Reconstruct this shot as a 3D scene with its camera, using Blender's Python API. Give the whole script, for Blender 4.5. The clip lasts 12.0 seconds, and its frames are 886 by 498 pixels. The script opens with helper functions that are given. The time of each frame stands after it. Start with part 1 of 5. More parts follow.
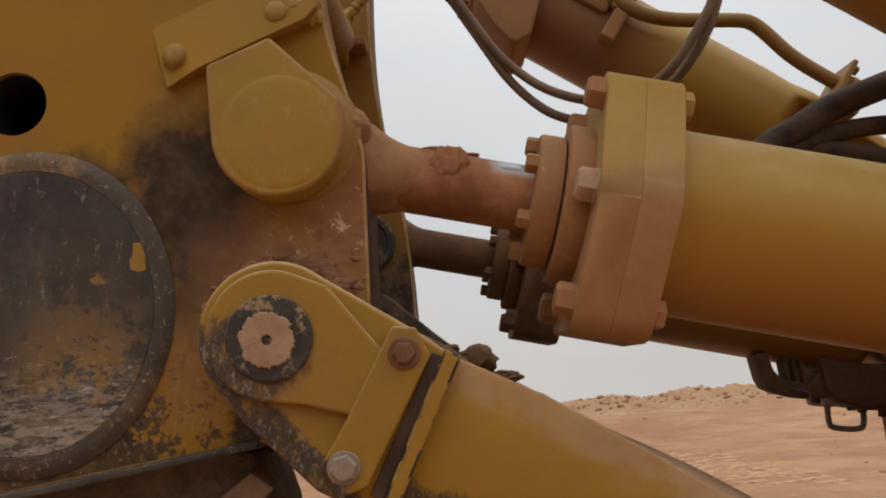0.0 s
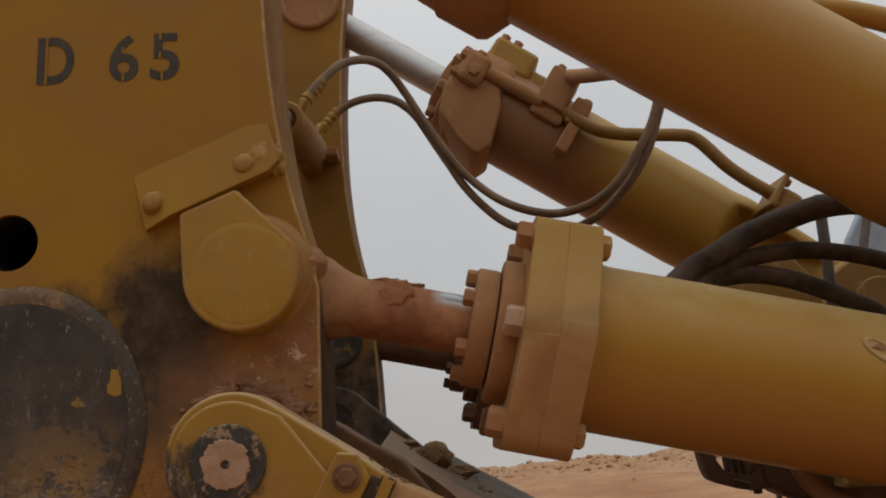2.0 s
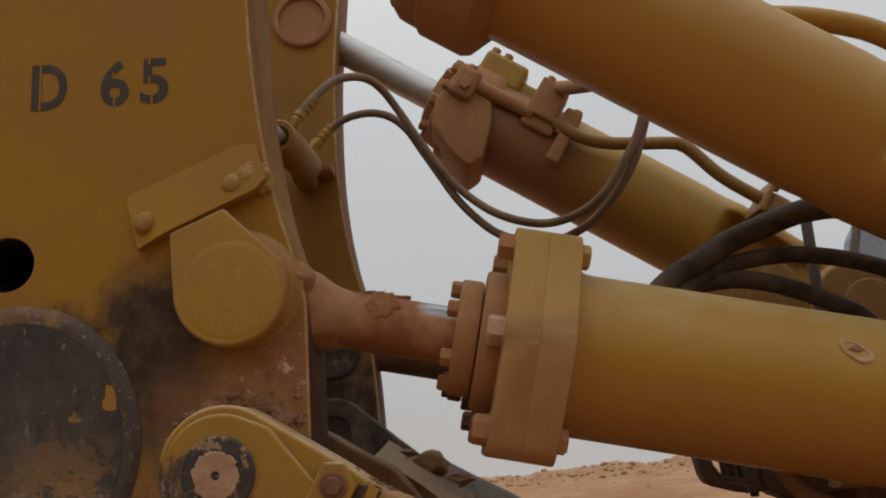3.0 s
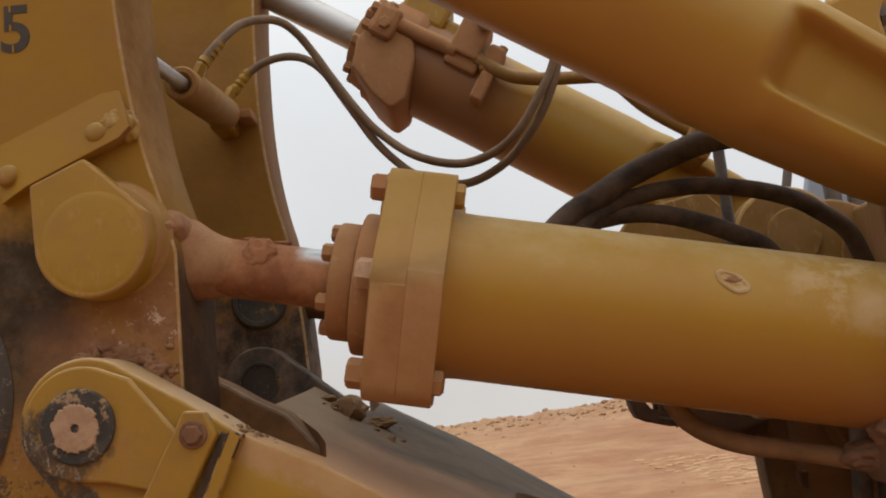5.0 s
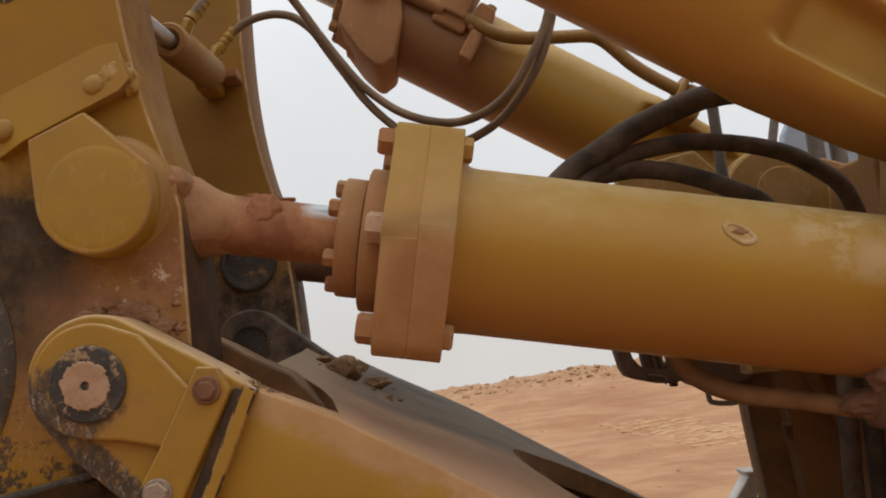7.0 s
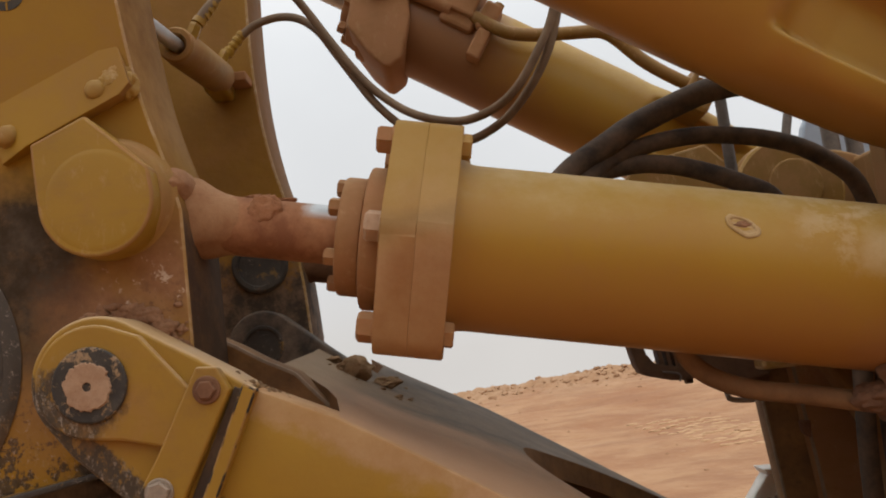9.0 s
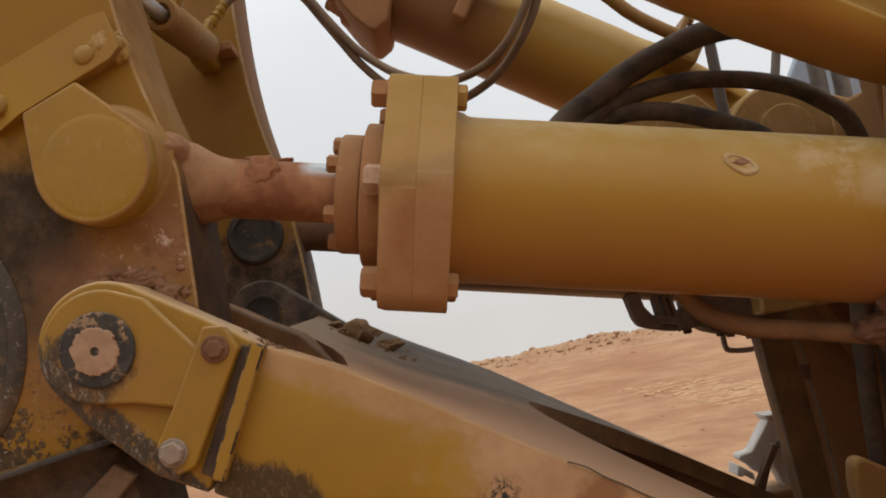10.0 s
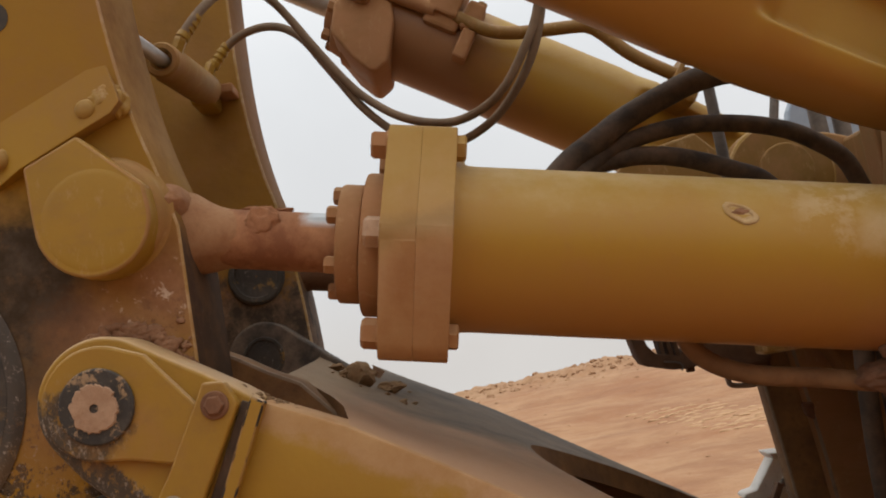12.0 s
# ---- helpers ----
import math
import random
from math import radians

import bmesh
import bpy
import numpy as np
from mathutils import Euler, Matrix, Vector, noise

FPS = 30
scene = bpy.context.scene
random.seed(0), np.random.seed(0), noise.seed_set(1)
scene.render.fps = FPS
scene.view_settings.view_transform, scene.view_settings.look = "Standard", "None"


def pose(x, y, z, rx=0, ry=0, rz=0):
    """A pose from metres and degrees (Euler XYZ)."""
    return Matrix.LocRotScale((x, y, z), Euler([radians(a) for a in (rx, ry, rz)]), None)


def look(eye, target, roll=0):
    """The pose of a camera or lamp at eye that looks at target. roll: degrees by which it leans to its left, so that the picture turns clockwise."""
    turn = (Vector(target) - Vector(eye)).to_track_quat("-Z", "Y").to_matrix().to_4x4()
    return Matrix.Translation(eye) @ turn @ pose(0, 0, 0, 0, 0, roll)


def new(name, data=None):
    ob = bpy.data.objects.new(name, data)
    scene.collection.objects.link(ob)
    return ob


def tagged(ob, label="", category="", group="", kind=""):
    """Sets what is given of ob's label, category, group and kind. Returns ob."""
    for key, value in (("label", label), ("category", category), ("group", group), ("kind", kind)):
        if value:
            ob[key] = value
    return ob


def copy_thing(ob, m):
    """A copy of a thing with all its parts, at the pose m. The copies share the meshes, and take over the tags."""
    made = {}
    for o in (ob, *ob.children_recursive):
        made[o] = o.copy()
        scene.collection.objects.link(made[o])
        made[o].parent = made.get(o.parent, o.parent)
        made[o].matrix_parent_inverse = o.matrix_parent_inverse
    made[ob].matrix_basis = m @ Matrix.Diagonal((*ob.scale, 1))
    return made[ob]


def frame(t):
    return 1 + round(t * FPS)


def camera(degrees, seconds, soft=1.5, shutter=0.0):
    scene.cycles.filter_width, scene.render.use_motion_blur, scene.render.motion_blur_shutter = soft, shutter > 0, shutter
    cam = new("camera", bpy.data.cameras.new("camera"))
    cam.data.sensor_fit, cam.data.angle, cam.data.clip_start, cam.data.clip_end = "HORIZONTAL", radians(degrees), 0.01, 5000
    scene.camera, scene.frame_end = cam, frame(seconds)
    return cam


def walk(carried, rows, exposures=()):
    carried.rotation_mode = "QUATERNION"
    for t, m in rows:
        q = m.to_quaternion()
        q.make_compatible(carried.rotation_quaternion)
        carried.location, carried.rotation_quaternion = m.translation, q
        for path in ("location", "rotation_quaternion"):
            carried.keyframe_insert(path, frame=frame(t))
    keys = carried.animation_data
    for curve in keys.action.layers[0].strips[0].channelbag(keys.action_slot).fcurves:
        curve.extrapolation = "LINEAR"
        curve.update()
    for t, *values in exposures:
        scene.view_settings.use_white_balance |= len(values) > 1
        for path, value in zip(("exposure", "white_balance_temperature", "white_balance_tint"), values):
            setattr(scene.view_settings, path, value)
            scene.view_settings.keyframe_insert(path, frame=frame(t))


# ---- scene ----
cam = camera(54.5, 12.0, soft=1.9)
METRES, EYE, TILT, LEAN, TURN = 1.0, 1.6, 8.0, 3.0, 0.0
ROWS = [
    (0.0, 0.0, 0.0, 0.0, 0.0, 0.0, -0.0),
    (0.5, -0.0496, -0.0353, 0.0153, -0.02, 0.5, 0.0),
    (1.0, -0.102, -0.0957, 0.0661, -1.19, 0.66, -0.12),
    (1.5, -0.0234, -0.1424, 0.0957, -0.97, 2.52, -0.37),
    (2.0, 0.0716, -0.1532, 0.112, -0.51, 3.54, -0.34),
    (2.5, 0.1402, -0.1693, 0.1162, -0.52, 3.68, -0.32),
    (3.0, 0.1166, -0.189, 0.1143, 0.34, 4.18, 0.84),
    (5.0, 0.3231, -0.1603, 0.1025, 0.69, 0.58, 2.81),
    (5.5, 0.3478, -0.1578, 0.1001, -3.33, 0.16, 3.12),
    (6.0, 0.3377, -0.1407, 0.0905, -5.37, -0.63, 3.18),
    (6.5, 0.2897, -0.141, 0.084, -5.03, -1.63, 3.1),
    (7.0, 0.252, -0.1536, 0.0813, -1.73, -1.52, 3.19),
    (9.0, 0.2915, -0.1515, 0.0724, -0.03, -1.31, 4.11),
    (9.5, 0.2878, -0.1539, 0.0633, -0.99, -1.36, 4.24),
    (10.0, 0.2677, -0.1531, 0.0354, -0.92, -2.92, 6.67),
    (10.5, 0.2634, -0.1551, 0.0311, -0.56, -4.34, 7.26),
    (11.0, 0.272, -0.1532, 0.0499, -0.65, -4.5, 7.16),
    (11.5, 0.2834, -0.1485, 0.0662, -0.74, -2.69, 7.09),
    (12.0, 0.2761, -0.1505, 0.0766, -0.78, -1.34, 7.05),
]
EXPOSURES = [(0.0, -0.04), (0.5, -0.08), (1.0, -0.1), (1.5, -0.34), (2.0, -0.40), (3.2, -0.38), (4.8, 0.08), (5.5, 0.13), (12.0, 0.14)]
walk(cam, [(t, pose(0, 0, EYE, TILT, LEAN, TURN) @ pose(METRES * x, METRES * y, METRES * z, 90 + pitch, roll, yaw)) for t, x, y, z, yaw, pitch, roll in ROWS], EXPOSURES)

# ---- overcast sky and a weak, wide sun ----
world = bpy.data.worlds.new("sky")
scene.world = world
world.use_nodes = True
wn, wl = world.node_tree.nodes, world.node_tree.links
back = wn["Background"]
coord = wn.new("ShaderNodeTexCoord")
split = wn.new("ShaderNodeSeparateXYZ")
ramp = wn.new("ShaderNodeValToRGB")
cloud = wn.new("ShaderNodeTexNoise")
cloud.inputs["Scale"].default_value, cloud.inputs["Detail"].default_value = 3.0, 5.0
tint = wn.new("ShaderNodeMix")
tint.data_type, tint.blend_type = "RGBA", "MULTIPLY"
tint.inputs[0].default_value = 0.22
wl.new(coord.outputs["Generated"], split.inputs[0])
wl.new(coord.outputs["Generated"], cloud.inputs["Vector"])
wl.new(split.outputs["Z"], ramp.inputs[0])
el = ramp.color_ramp.elements
el[0].position, el[0].color = 0.0, (0.80, 0.77, 0.74, 1)
el[1].position, el[1].color = 1.0, (1.80, 1.77, 1.72, 1)
mid = el.new(0.12)
mid.color = (0.855, 0.862, 0.872, 1)
mid = el.new(0.35)
mid.color = (0.955, 0.98, 1.005, 1)
mid = el.new(0.6)
mid.color = (1.32, 1.33, 1.33, 1)
wl.new(ramp.outputs[0], tint.inputs[6])
wl.new(cloud.outputs[0], tint.inputs[7])
wl.new(tint.outputs[2], back.inputs[0])
back.inputs[1].default_value = 0.86

sun = new("sun", bpy.data.lights.new("sun", "SUN"))
sun.data.energy, sun.data.angle, sun.data.color = 0.5, radians(40), (1.0, 0.96, 0.9)
sun.matrix_world = look((0.0, 1.2, 6.0), (0.4, 1.6, 0))


# ---- materials ----
class Nodes:
    """A small writer of node trees on world positions."""

    def __init__(self, name, rough=0.6, metal=0.0):
        self.mat = bpy.data.materials.new(name)
        self.mat.use_nodes = True
        self.n, self.l = self.mat.node_tree.nodes, self.mat.node_tree.links
        self.bsdf = self.n["Principled BSDF"]
        self.bsdf.inputs["Metallic"].default_value = metal
        self.geo = self.n.new("ShaderNodeNewGeometry")
        self.bsdf.inputs["Roughness"].default_value = rough
        self.bsdf.inputs["Specular IOR Level"].default_value = 0.38

    def noise(self, scale, detail=6, rough=0.6, stretch=None):
        t = self.n.new("ShaderNodeTexNoise")
        t.inputs["Scale"].default_value, t.inputs["Detail"].default_value, t.inputs["Roughness"].default_value = scale, detail, rough
        vec = self.geo.outputs["Position"]
        if stretch:
            m = self.n.new("ShaderNodeMapping")
            m.inputs["Scale"].default_value = stretch
            m.inputs["Rotation"].default_value = (0, radians(stretch[1] * 7), 0)
            self.l.new(vec, m.inputs[0])
            vec = m.outputs[0]
        self.l.new(vec, t.inputs["Vector"])
        return t.outputs[0]

    def steps(self, value, lo, hi):
        m = self.n.new("ShaderNodeMapRange")
        m.inputs[1].default_value, m.inputs[2].default_value = lo, hi
        self.l.new(value, m.inputs[0])
        return m.outputs[0]

    def math(self, op, a, b):
        m = self.n.new("ShaderNodeMath")
        m.operation = op
        for k, v in enumerate((a, b)):
            if isinstance(v, (int, float)):
                m.inputs[k].default_value = v
            else:
                self.l.new(v, m.inputs[k])
        return m.outputs[0]

    def mix(self, fac, a, b):
        m = self.n.new("ShaderNodeMix")
        m.data_type = "RGBA"
        for k, v in ((0, fac), (6, a), (7, b)):
            if isinstance(v, (int, float)):
                m.inputs[k].default_value = v
            elif isinstance(v, tuple):
                m.inputs[k].default_value = (*v, 1)
            else:
                self.l.new(v, m.inputs[k])
        return m.outputs[2]

    def axis(self, which, of="Position"):
        s = self.n.new("ShaderNodeSeparateXYZ")
        self.l.new(self.geo.outputs[of], s.inputs[0])
        return s.outputs[which]

    def ball(self, centre, radius, soft, ragged=0.0, scale=14):
        """1 inside a ragged patch round a place, 0 outside."""
        d = self.n.new("ShaderNodeVectorMath")
        d.operation = "DISTANCE"
        self.l.new(self.geo.outputs["Position"], d.inputs[0])
        d.inputs[1].default_value = centre
        v = d.outputs["Value"]
        if ragged:
            v = self.math("ADD", v, self.math("MULTIPLY", self.math("SUBTRACT", self.noise(scale, 7, 0.65), 0.5), ragged))
        return self.steps(v, radius + soft, radius - soft)

    def finish(self, colour, bump=None, depth=0.002, rough=None):
        if isinstance(colour, tuple):
            self.bsdf.inputs["Base Color"].default_value = (*colour, 1)
        else:
            self.l.new(colour, self.bsdf.inputs["Base Color"])
        if rough is not None:
            self.l.new(rough, self.bsdf.inputs["Roughness"])
        if bump is not None:
            b = self.n.new("ShaderNodeBump")
            b.inputs["Strength"].default_value, b.inputs["Distance"].default_value = 0.6, depth
            self.l.new(bump, b.inputs["Height"])
            self.l.new(b.outputs[0], self.bsdf.inputs["Normal"])
        return self.mat


YELLOW = (0.345, 0.196, 0.018)
DUST = (0.335, 0.165, 0.074)
PALE = (0.445, 0.28, 0.138)
BLACK = (0.028, 0.0215, 0.0175)


def paint(name, dust=0.2, film=0.35, chips=0.0, base=YELLOW, rough=0.48):
    """Machine paint: faded patches, dust lying on what faces up, chips down to dark steel."""
    m = Nodes(name)
    big, fine = m.noise(3.5, 5), m.noise(60, 8, 0.7)
    c = m.mix(m.steps(big, 0.35, 0.7), base, tuple(v * 0.82 for v in base))
    blotch = m.steps(m.noise(9, 8, 0.68), 0.62 - dust * 0.45, 0.86 - dust * 0.45)
    drift = m.math("MULTIPLY", m.math("SUBTRACT", m.noise(11, 8, 0.7), 0.5), 1.5)
    lay = m.math("MULTIPLY", m.steps(m.math("ADD", m.axis(2, "Normal"), drift), 0.62, 1.15), film)
    c = m.mix(m.math("MULTIPLY", blotch, min(1, 0.35 + dust)), c, DUST)
    c = m.mix(m.math("MULTIPLY", m.steps(m.noise(17, 9, 0.75, (0.6, 1, 1.4)), 0.48, 0.68), 0.5), c, (0.25, 0.13, 0.04))
    c = m.mix(m.math("MULTIPLY", m.steps(m.noise(31, 9, 0.78, (1.3, 2, 0.6)), 0.55, 0.66), 0.45), c, PALE)
    c = m.mix(lay, c, PALE)
    c = m.mix(m.math("MULTIPLY", m.steps(fine, 0.62, 0.75), 0.12), c, (0.2, 0.12, 0.05))
    if chips:
        c = m.mix(m.steps(m.noise(26, 9, 0.75), 0.69 - chips, 0.71 - chips), c, BLACK)
    r = m.math("ADD", m.math("MULTIPLY", blotch, 0.3), rough)
    return m.finish(c, m.math("ADD", big, m.math("MULTIPLY", fine, 0.12)), 0.004, r)


def flange_paint():
    """Yellow above, splashed with red-brown mud below the middle."""
    m = Nodes("splashed_flange_paint")
    big, fine = m.noise(8, 7, 0.65), m.noise(60, 8, 0.7)
    c = m.mix(m.steps(big, 0.35, 0.7), (0.37, 0.225, 0.06), (0.33, 0.185, 0.035))
    c = m.mix(m.math("MULTIPLY", m.steps(m.noise(5, 7), 0.45, 0.7), 0.6), c, PALE)
    edge = m.math("ADD", m.axis(2), m.math("MULTIPLY", m.math("SUBTRACT", m.noise(13, 8, 0.7), 0.5), 0.07))
    mud = m.mix(m.steps(m.noise(16, 8, 0.7), 0.35, 0.7), DUST, (0.42, 0.25, 0.125))
    c = m.mix(m.math("MULTIPLY", m.steps(edge, 1.87, 1.775), 0.85), c, mud)
    stain = m.math("MULTIPLY", m.steps(edge, 1.855, 1.83), m.steps(edge, 1.80, 1.825))
    c = m.mix(m.math("MULTIPLY", stain, 0.45), c, (0.19, 0.115, 0.035))
    return m.finish(c, m.math("ADD", big, m.math("MULTIPLY", fine, 0.2)), 0.004, m.math("ADD", m.math("MULTIPLY", fine, 0.2), 0.6))


def far_plate_paint():
    """Yellow going brown, scraped black at the lower pins."""
    m = Nodes("far_plate_paint")
    c = m.mix(m.steps(m.noise(4, 7), 0.35, 0.7), (0.30, 0.158, 0.028), (0.235, 0.120, 0.034))
    # Faces turned to +X are browner.
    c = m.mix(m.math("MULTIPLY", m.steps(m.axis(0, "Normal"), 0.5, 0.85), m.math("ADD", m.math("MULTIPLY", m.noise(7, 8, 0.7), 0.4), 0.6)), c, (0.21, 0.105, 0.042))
    m.bsdf.inputs["Specular IOR Level"].default_value = 0.1
    black = m.steps(m.math("ADD", m.axis(2), m.math("MULTIPLY", m.math("SUBTRACT", m.noise(13, 8, 0.7), 0.5), 0.45)), 1.93, 1.87)
    c = m.mix(black, c, m.mix(m.steps(m.noise(22, 10, 0.78), 0.42, 0.62), (0.066, 0.047, 0.034), (0.21, 0.135, 0.085)))
    c = m.mix(m.math("MULTIPLY", m.steps(m.noise(9, 8), 0.5, 0.75), 0.4), c, DUST)
    return m.finish(c, m.noise(30, 8), 0.003, m.math("ADD", m.math("MULTIPLY", m.noise(40), 0.3), 0.55))


def beam_paint():
    """Yellow under pale dust, thicker towards the low end, scraped black along the lower edge."""
    m = Nodes("dusty_beam_paint")
    big, fine = m.noise(4, 7), m.noise(60, 8, 0.7)
    c = m.mix(m.steps(big, 0.35, 0.7), YELLOW, (0.29, 0.155, 0.022))
    ragged = m.math("MULTIPLY", m.math("SUBTRACT", m.noise(7, 9, 0.68), 0.5), 0.55)
    along = m.steps(m.math("ADD", m.axis(0), m.math("MULTIPLY", ragged, 0.6)), 0.215, 0.30)
    above = m.math("ADD", m.math("ADD", m.axis(2), m.math("MULTIPLY", m.axis(0), 0.60)), m.math("MULTIPLY", ragged, 0.22))
    dust = m.math("MAXIMUM", m.math("MULTIPLY", along, m.steps(above, 1.20, 1.50)), m.math("MULTIPLY", m.steps(above, 1.590, 1.612), 0.75))
    dust = m.math("MAXIMUM", dust, m.math("MULTIPLY", m.steps(m.axis(2, "Normal"), 0.3, 0.75), 0.95))
    c = m.mix(m.math("MULTIPLY", dust, 0.85), c, m.mix(m.steps(m.noise(14, 8, 0.7), 0.35, 0.7), (0.35, 0.19, 0.098), (0.46, 0.29, 0.165)))
    low = m.math("MULTIPLY", m.steps(above, 1.495, 1.405), m.steps(m.axis(0), 0.12, 0.045))
    scrape = m.steps(m.math("ADD", low, m.math("SUBTRACT", m.noise(30, 10, 0.8, (1.6, 2, 0.45)), 0.5)), 0.42, 0.60)
    c = m.mix(m.math("MULTIPLY", scrape, 0.85), c, m.mix(m.steps(m.noise(70, 10, 0.82, (1.4, 6, 0.7)), 0.52, 0.60), BLACK, (0.17, 0.13, 0.10)))
    c = m.mix(m.math("MULTIPLY", m.ball((0.44, 1.05, 1.325), 0.036, 0.008, 0.06, 24), 0.75), c, (0.20, 0.085, 0.03))
    c = m.mix(m.math("MULTIPLY", m.ball((0.31, 1.05, 1.36), 0.025, 0.012, 0.08, 30), m.steps(m.noise(60, 9, 0.8), 0.5, 0.53)), c, BLACK)
    c = m.mix(m.steps(m.noise(38, 9, 0.8), 0.73, 0.74), c, (0.09, 0.055, 0.03))
    return m.finish(c, m.math("ADD", big, m.math("MULTIPLY", fine, 0.15)), 0.004, m.math("ADD", m.math("MULTIPLY", dust, 0.35), 0.48))


def lug_paint():
    """The near lug: yellow, scraped to black steel down its outer rim and round the pin."""
    m = Nodes("scraped_lug_paint")
    big, fine = m.noise(5, 7), m.noise(60, 8, 0.7)
    c = m.mix(m.steps(big, 0.35, 0.7), YELLOW, (0.29, 0.155, 0.022))
    c = m.mix(m.math("MULTIPLY", m.steps(m.noise(12, 8, 0.7), 0.5, 0.75), 0.4), c, DUST)
    rim = m.math("ADD", m.math("MULTIPLY", m.axis(0), 0.737), m.math("MULTIPLY", m.axis(2), 0.677))
    ragged = m.math("MULTIPLY", m.math("SUBTRACT", m.noise(24, 10, 0.78), 0.5), 0.07)
    low = m.steps(m.math("ADD", rim, ragged), 0.918, 0.896)
    low = m.math("MAXIMUM", low, m.math("MULTIPLY", m.ball((-0.232, 1.04, 1.628), 0.058, 0.022, 0.09, 20), 0.9))
    rub = m.math("MULTIPLY", m.steps(low, 0.2, 0.5), m.steps(m.noise(52, 10, 0.8, (1.3, 6, 0.8)), 0.40, 0.47))
    c = m.mix(m.math("MULTIPLY", low, 0.45), c, (0.17, 0.09, 0.035))
    c = m.mix(m.math("MULTIPLY", rub, 0.92), c, (0.04, 0.032, 0.027))
    scratch = m.math("MULTIPLY", low, m.steps(m.noise(85, 10, 0.84, (1.4, 6, 0.7)), 0.54, 0.59))
    c = m.mix(m.math("MULTIPLY", scratch, 0.75), c, (0.42, 0.36, 0.30))
    c = m.mix(m.math("MULTIPLY", m.steps(m.noise(13, 9, 0.75), 0.49, 0.66), 0.6), c, (0.24, 0.125, 0.035))
    c = m.mix(m.steps(m.noise(30, 9, 0.8), 0.66, 0.675), c, (0.06, 0.04, 0.025))
    c = m.mix(m.math("MULTIPLY", m.steps(m.math("ADD", m.axis(2, "Normal"), m.math("MULTIPLY", m.math("SUBTRACT", m.noise(16, 9, 0.72), 0.5), 0.8)), 0.35, 0.7), 0.92), c, (0.47, 0.315, 0.165))
    return m.finish(c, m.math("ADD", big, m.math("MULTIPLY", fine, 0.15)), 0.004, m.math("ADD", m.math("MULTIPLY", fine, 0.25), 0.42))


def side_plate_paint():
    """The carrier's outer plate: yellow, rubbed black round the shank pocket, caked with dust at the pins."""
    m = Nodes("worn_plate_paint")
    big, fine = m.noise(3.0, 6), m.noise(70, 8, 0.7)
    c = m.mix(m.steps(big, 0.35, 0.7), (0.31, 0.168, 0.016), (0.26, 0.133, 0.02))
    black = m.math("MAXIMUM", m.ball((-0.322, 1.145, 1.875), 0.100, 0.03, 0.13, 14), m.ball((-0.320, 1.145, 1.785), 0.095, 0.03, 0.13, 14))
    black = m.math("MAXIMUM", black, m.math("MULTIPLY", m.ball((-0.47, 1.145, 1.84), 0.075, 0.02, 0.14), 0.85))
    black = m.math("MAXIMUM", black, m.math("MULTIPLY", m.ball((-0.335, 1.145, 1.72), 0.055, 0.03, 0.12, 16), 0.9))
    black = m.math("MAXIMUM", black, m.ball((-0.25, 1.145, 1.53), 0.045, 0.008, 0.12, 22))
    black = m.math("MAXIMUM", black, m.math("MULTIPLY", m.ball((-0.52, 1.145, 1.50), 0.15, 0.006, 0.30, 34), 0.9))
    grime = m.mix(m.steps(m.noise(28, 8, 0.7), 0.4, 0.75), BLACK, (0.075, 0.062, 0.052))
    c = m.mix(m.math("MULTIPLY", black, 0.93), c, grime)
    low = m.math("MULTIPLY", m.steps(m.axis(2), 1.70, 1.60), m.steps(m.axis(0), -0.24, -0.30))
    c = m.mix(m.math("MULTIPLY", m.math("MULTIPLY", low, m.steps(m.noise(46, 10, 0.8), 0.53, 0.56)), 0.9), c, (0.035, 0.028, 0.023))
    c = m.mix(m.math("MULTIPLY", m.math("MULTIPLY", low, m.steps(m.noise(90, 10, 0.84), 0.565, 0.60)), 0.75), c, (0.36, 0.30, 0.25))
    caked = m.math("MAXIMUM", m.ball((-0.12, 1.145, 1.80), 0.085, 0.06, 0.10), m.ball((-0.20, 1.145, 1.72), 0.10, 0.05, 0.12))
    caked = m.math("MAXIMUM", caked, m.math("MULTIPLY", m.ball((-0.325, 1.145, 1.63), 0.06, 0.05, 0.12), 0.6))
    c = m.mix(m.math("MULTIPLY", caked, 0.9), c, m.mix(m.steps(m.noise(30, 8, 0.7), 0.35, 0.65), (0.21, 0.098, 0.05), (0.31, 0.16, 0.085)))
    crumbs = m.math("MULTIPLY", m.steps(m.noise(50, 9, 0.75), 0.52, 0.56), m.ball((-0.13, 1.145, 1.735), 0.055, 0.03, 0.08))
    c = m.mix(m.math("MULTIPLY", crumbs, 0.8), c, (0.12, 0.06, 0.035))
    chips = m.math("MULTIPLY", m.steps(m.noise(42, 9, 0.75), 0.58, 0.62), m.ball((-0.12, 1.145, 1.74), 0.10, 0.05, 0.1))
    c = m.mix(chips, c, (0.55, 0.42, 0.32))
    # Lower +X edge near black: grime and the edge's shade, both as colour.
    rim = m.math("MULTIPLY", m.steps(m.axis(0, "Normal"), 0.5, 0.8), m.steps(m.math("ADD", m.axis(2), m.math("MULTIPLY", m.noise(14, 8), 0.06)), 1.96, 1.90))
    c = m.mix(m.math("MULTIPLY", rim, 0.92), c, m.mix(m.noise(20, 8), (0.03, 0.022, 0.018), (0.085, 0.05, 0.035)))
    c = m.mix(m.steps(m.noise(34, 9, 0.8), 0.70, 0.71), c, (0.10, 0.06, 0.03))
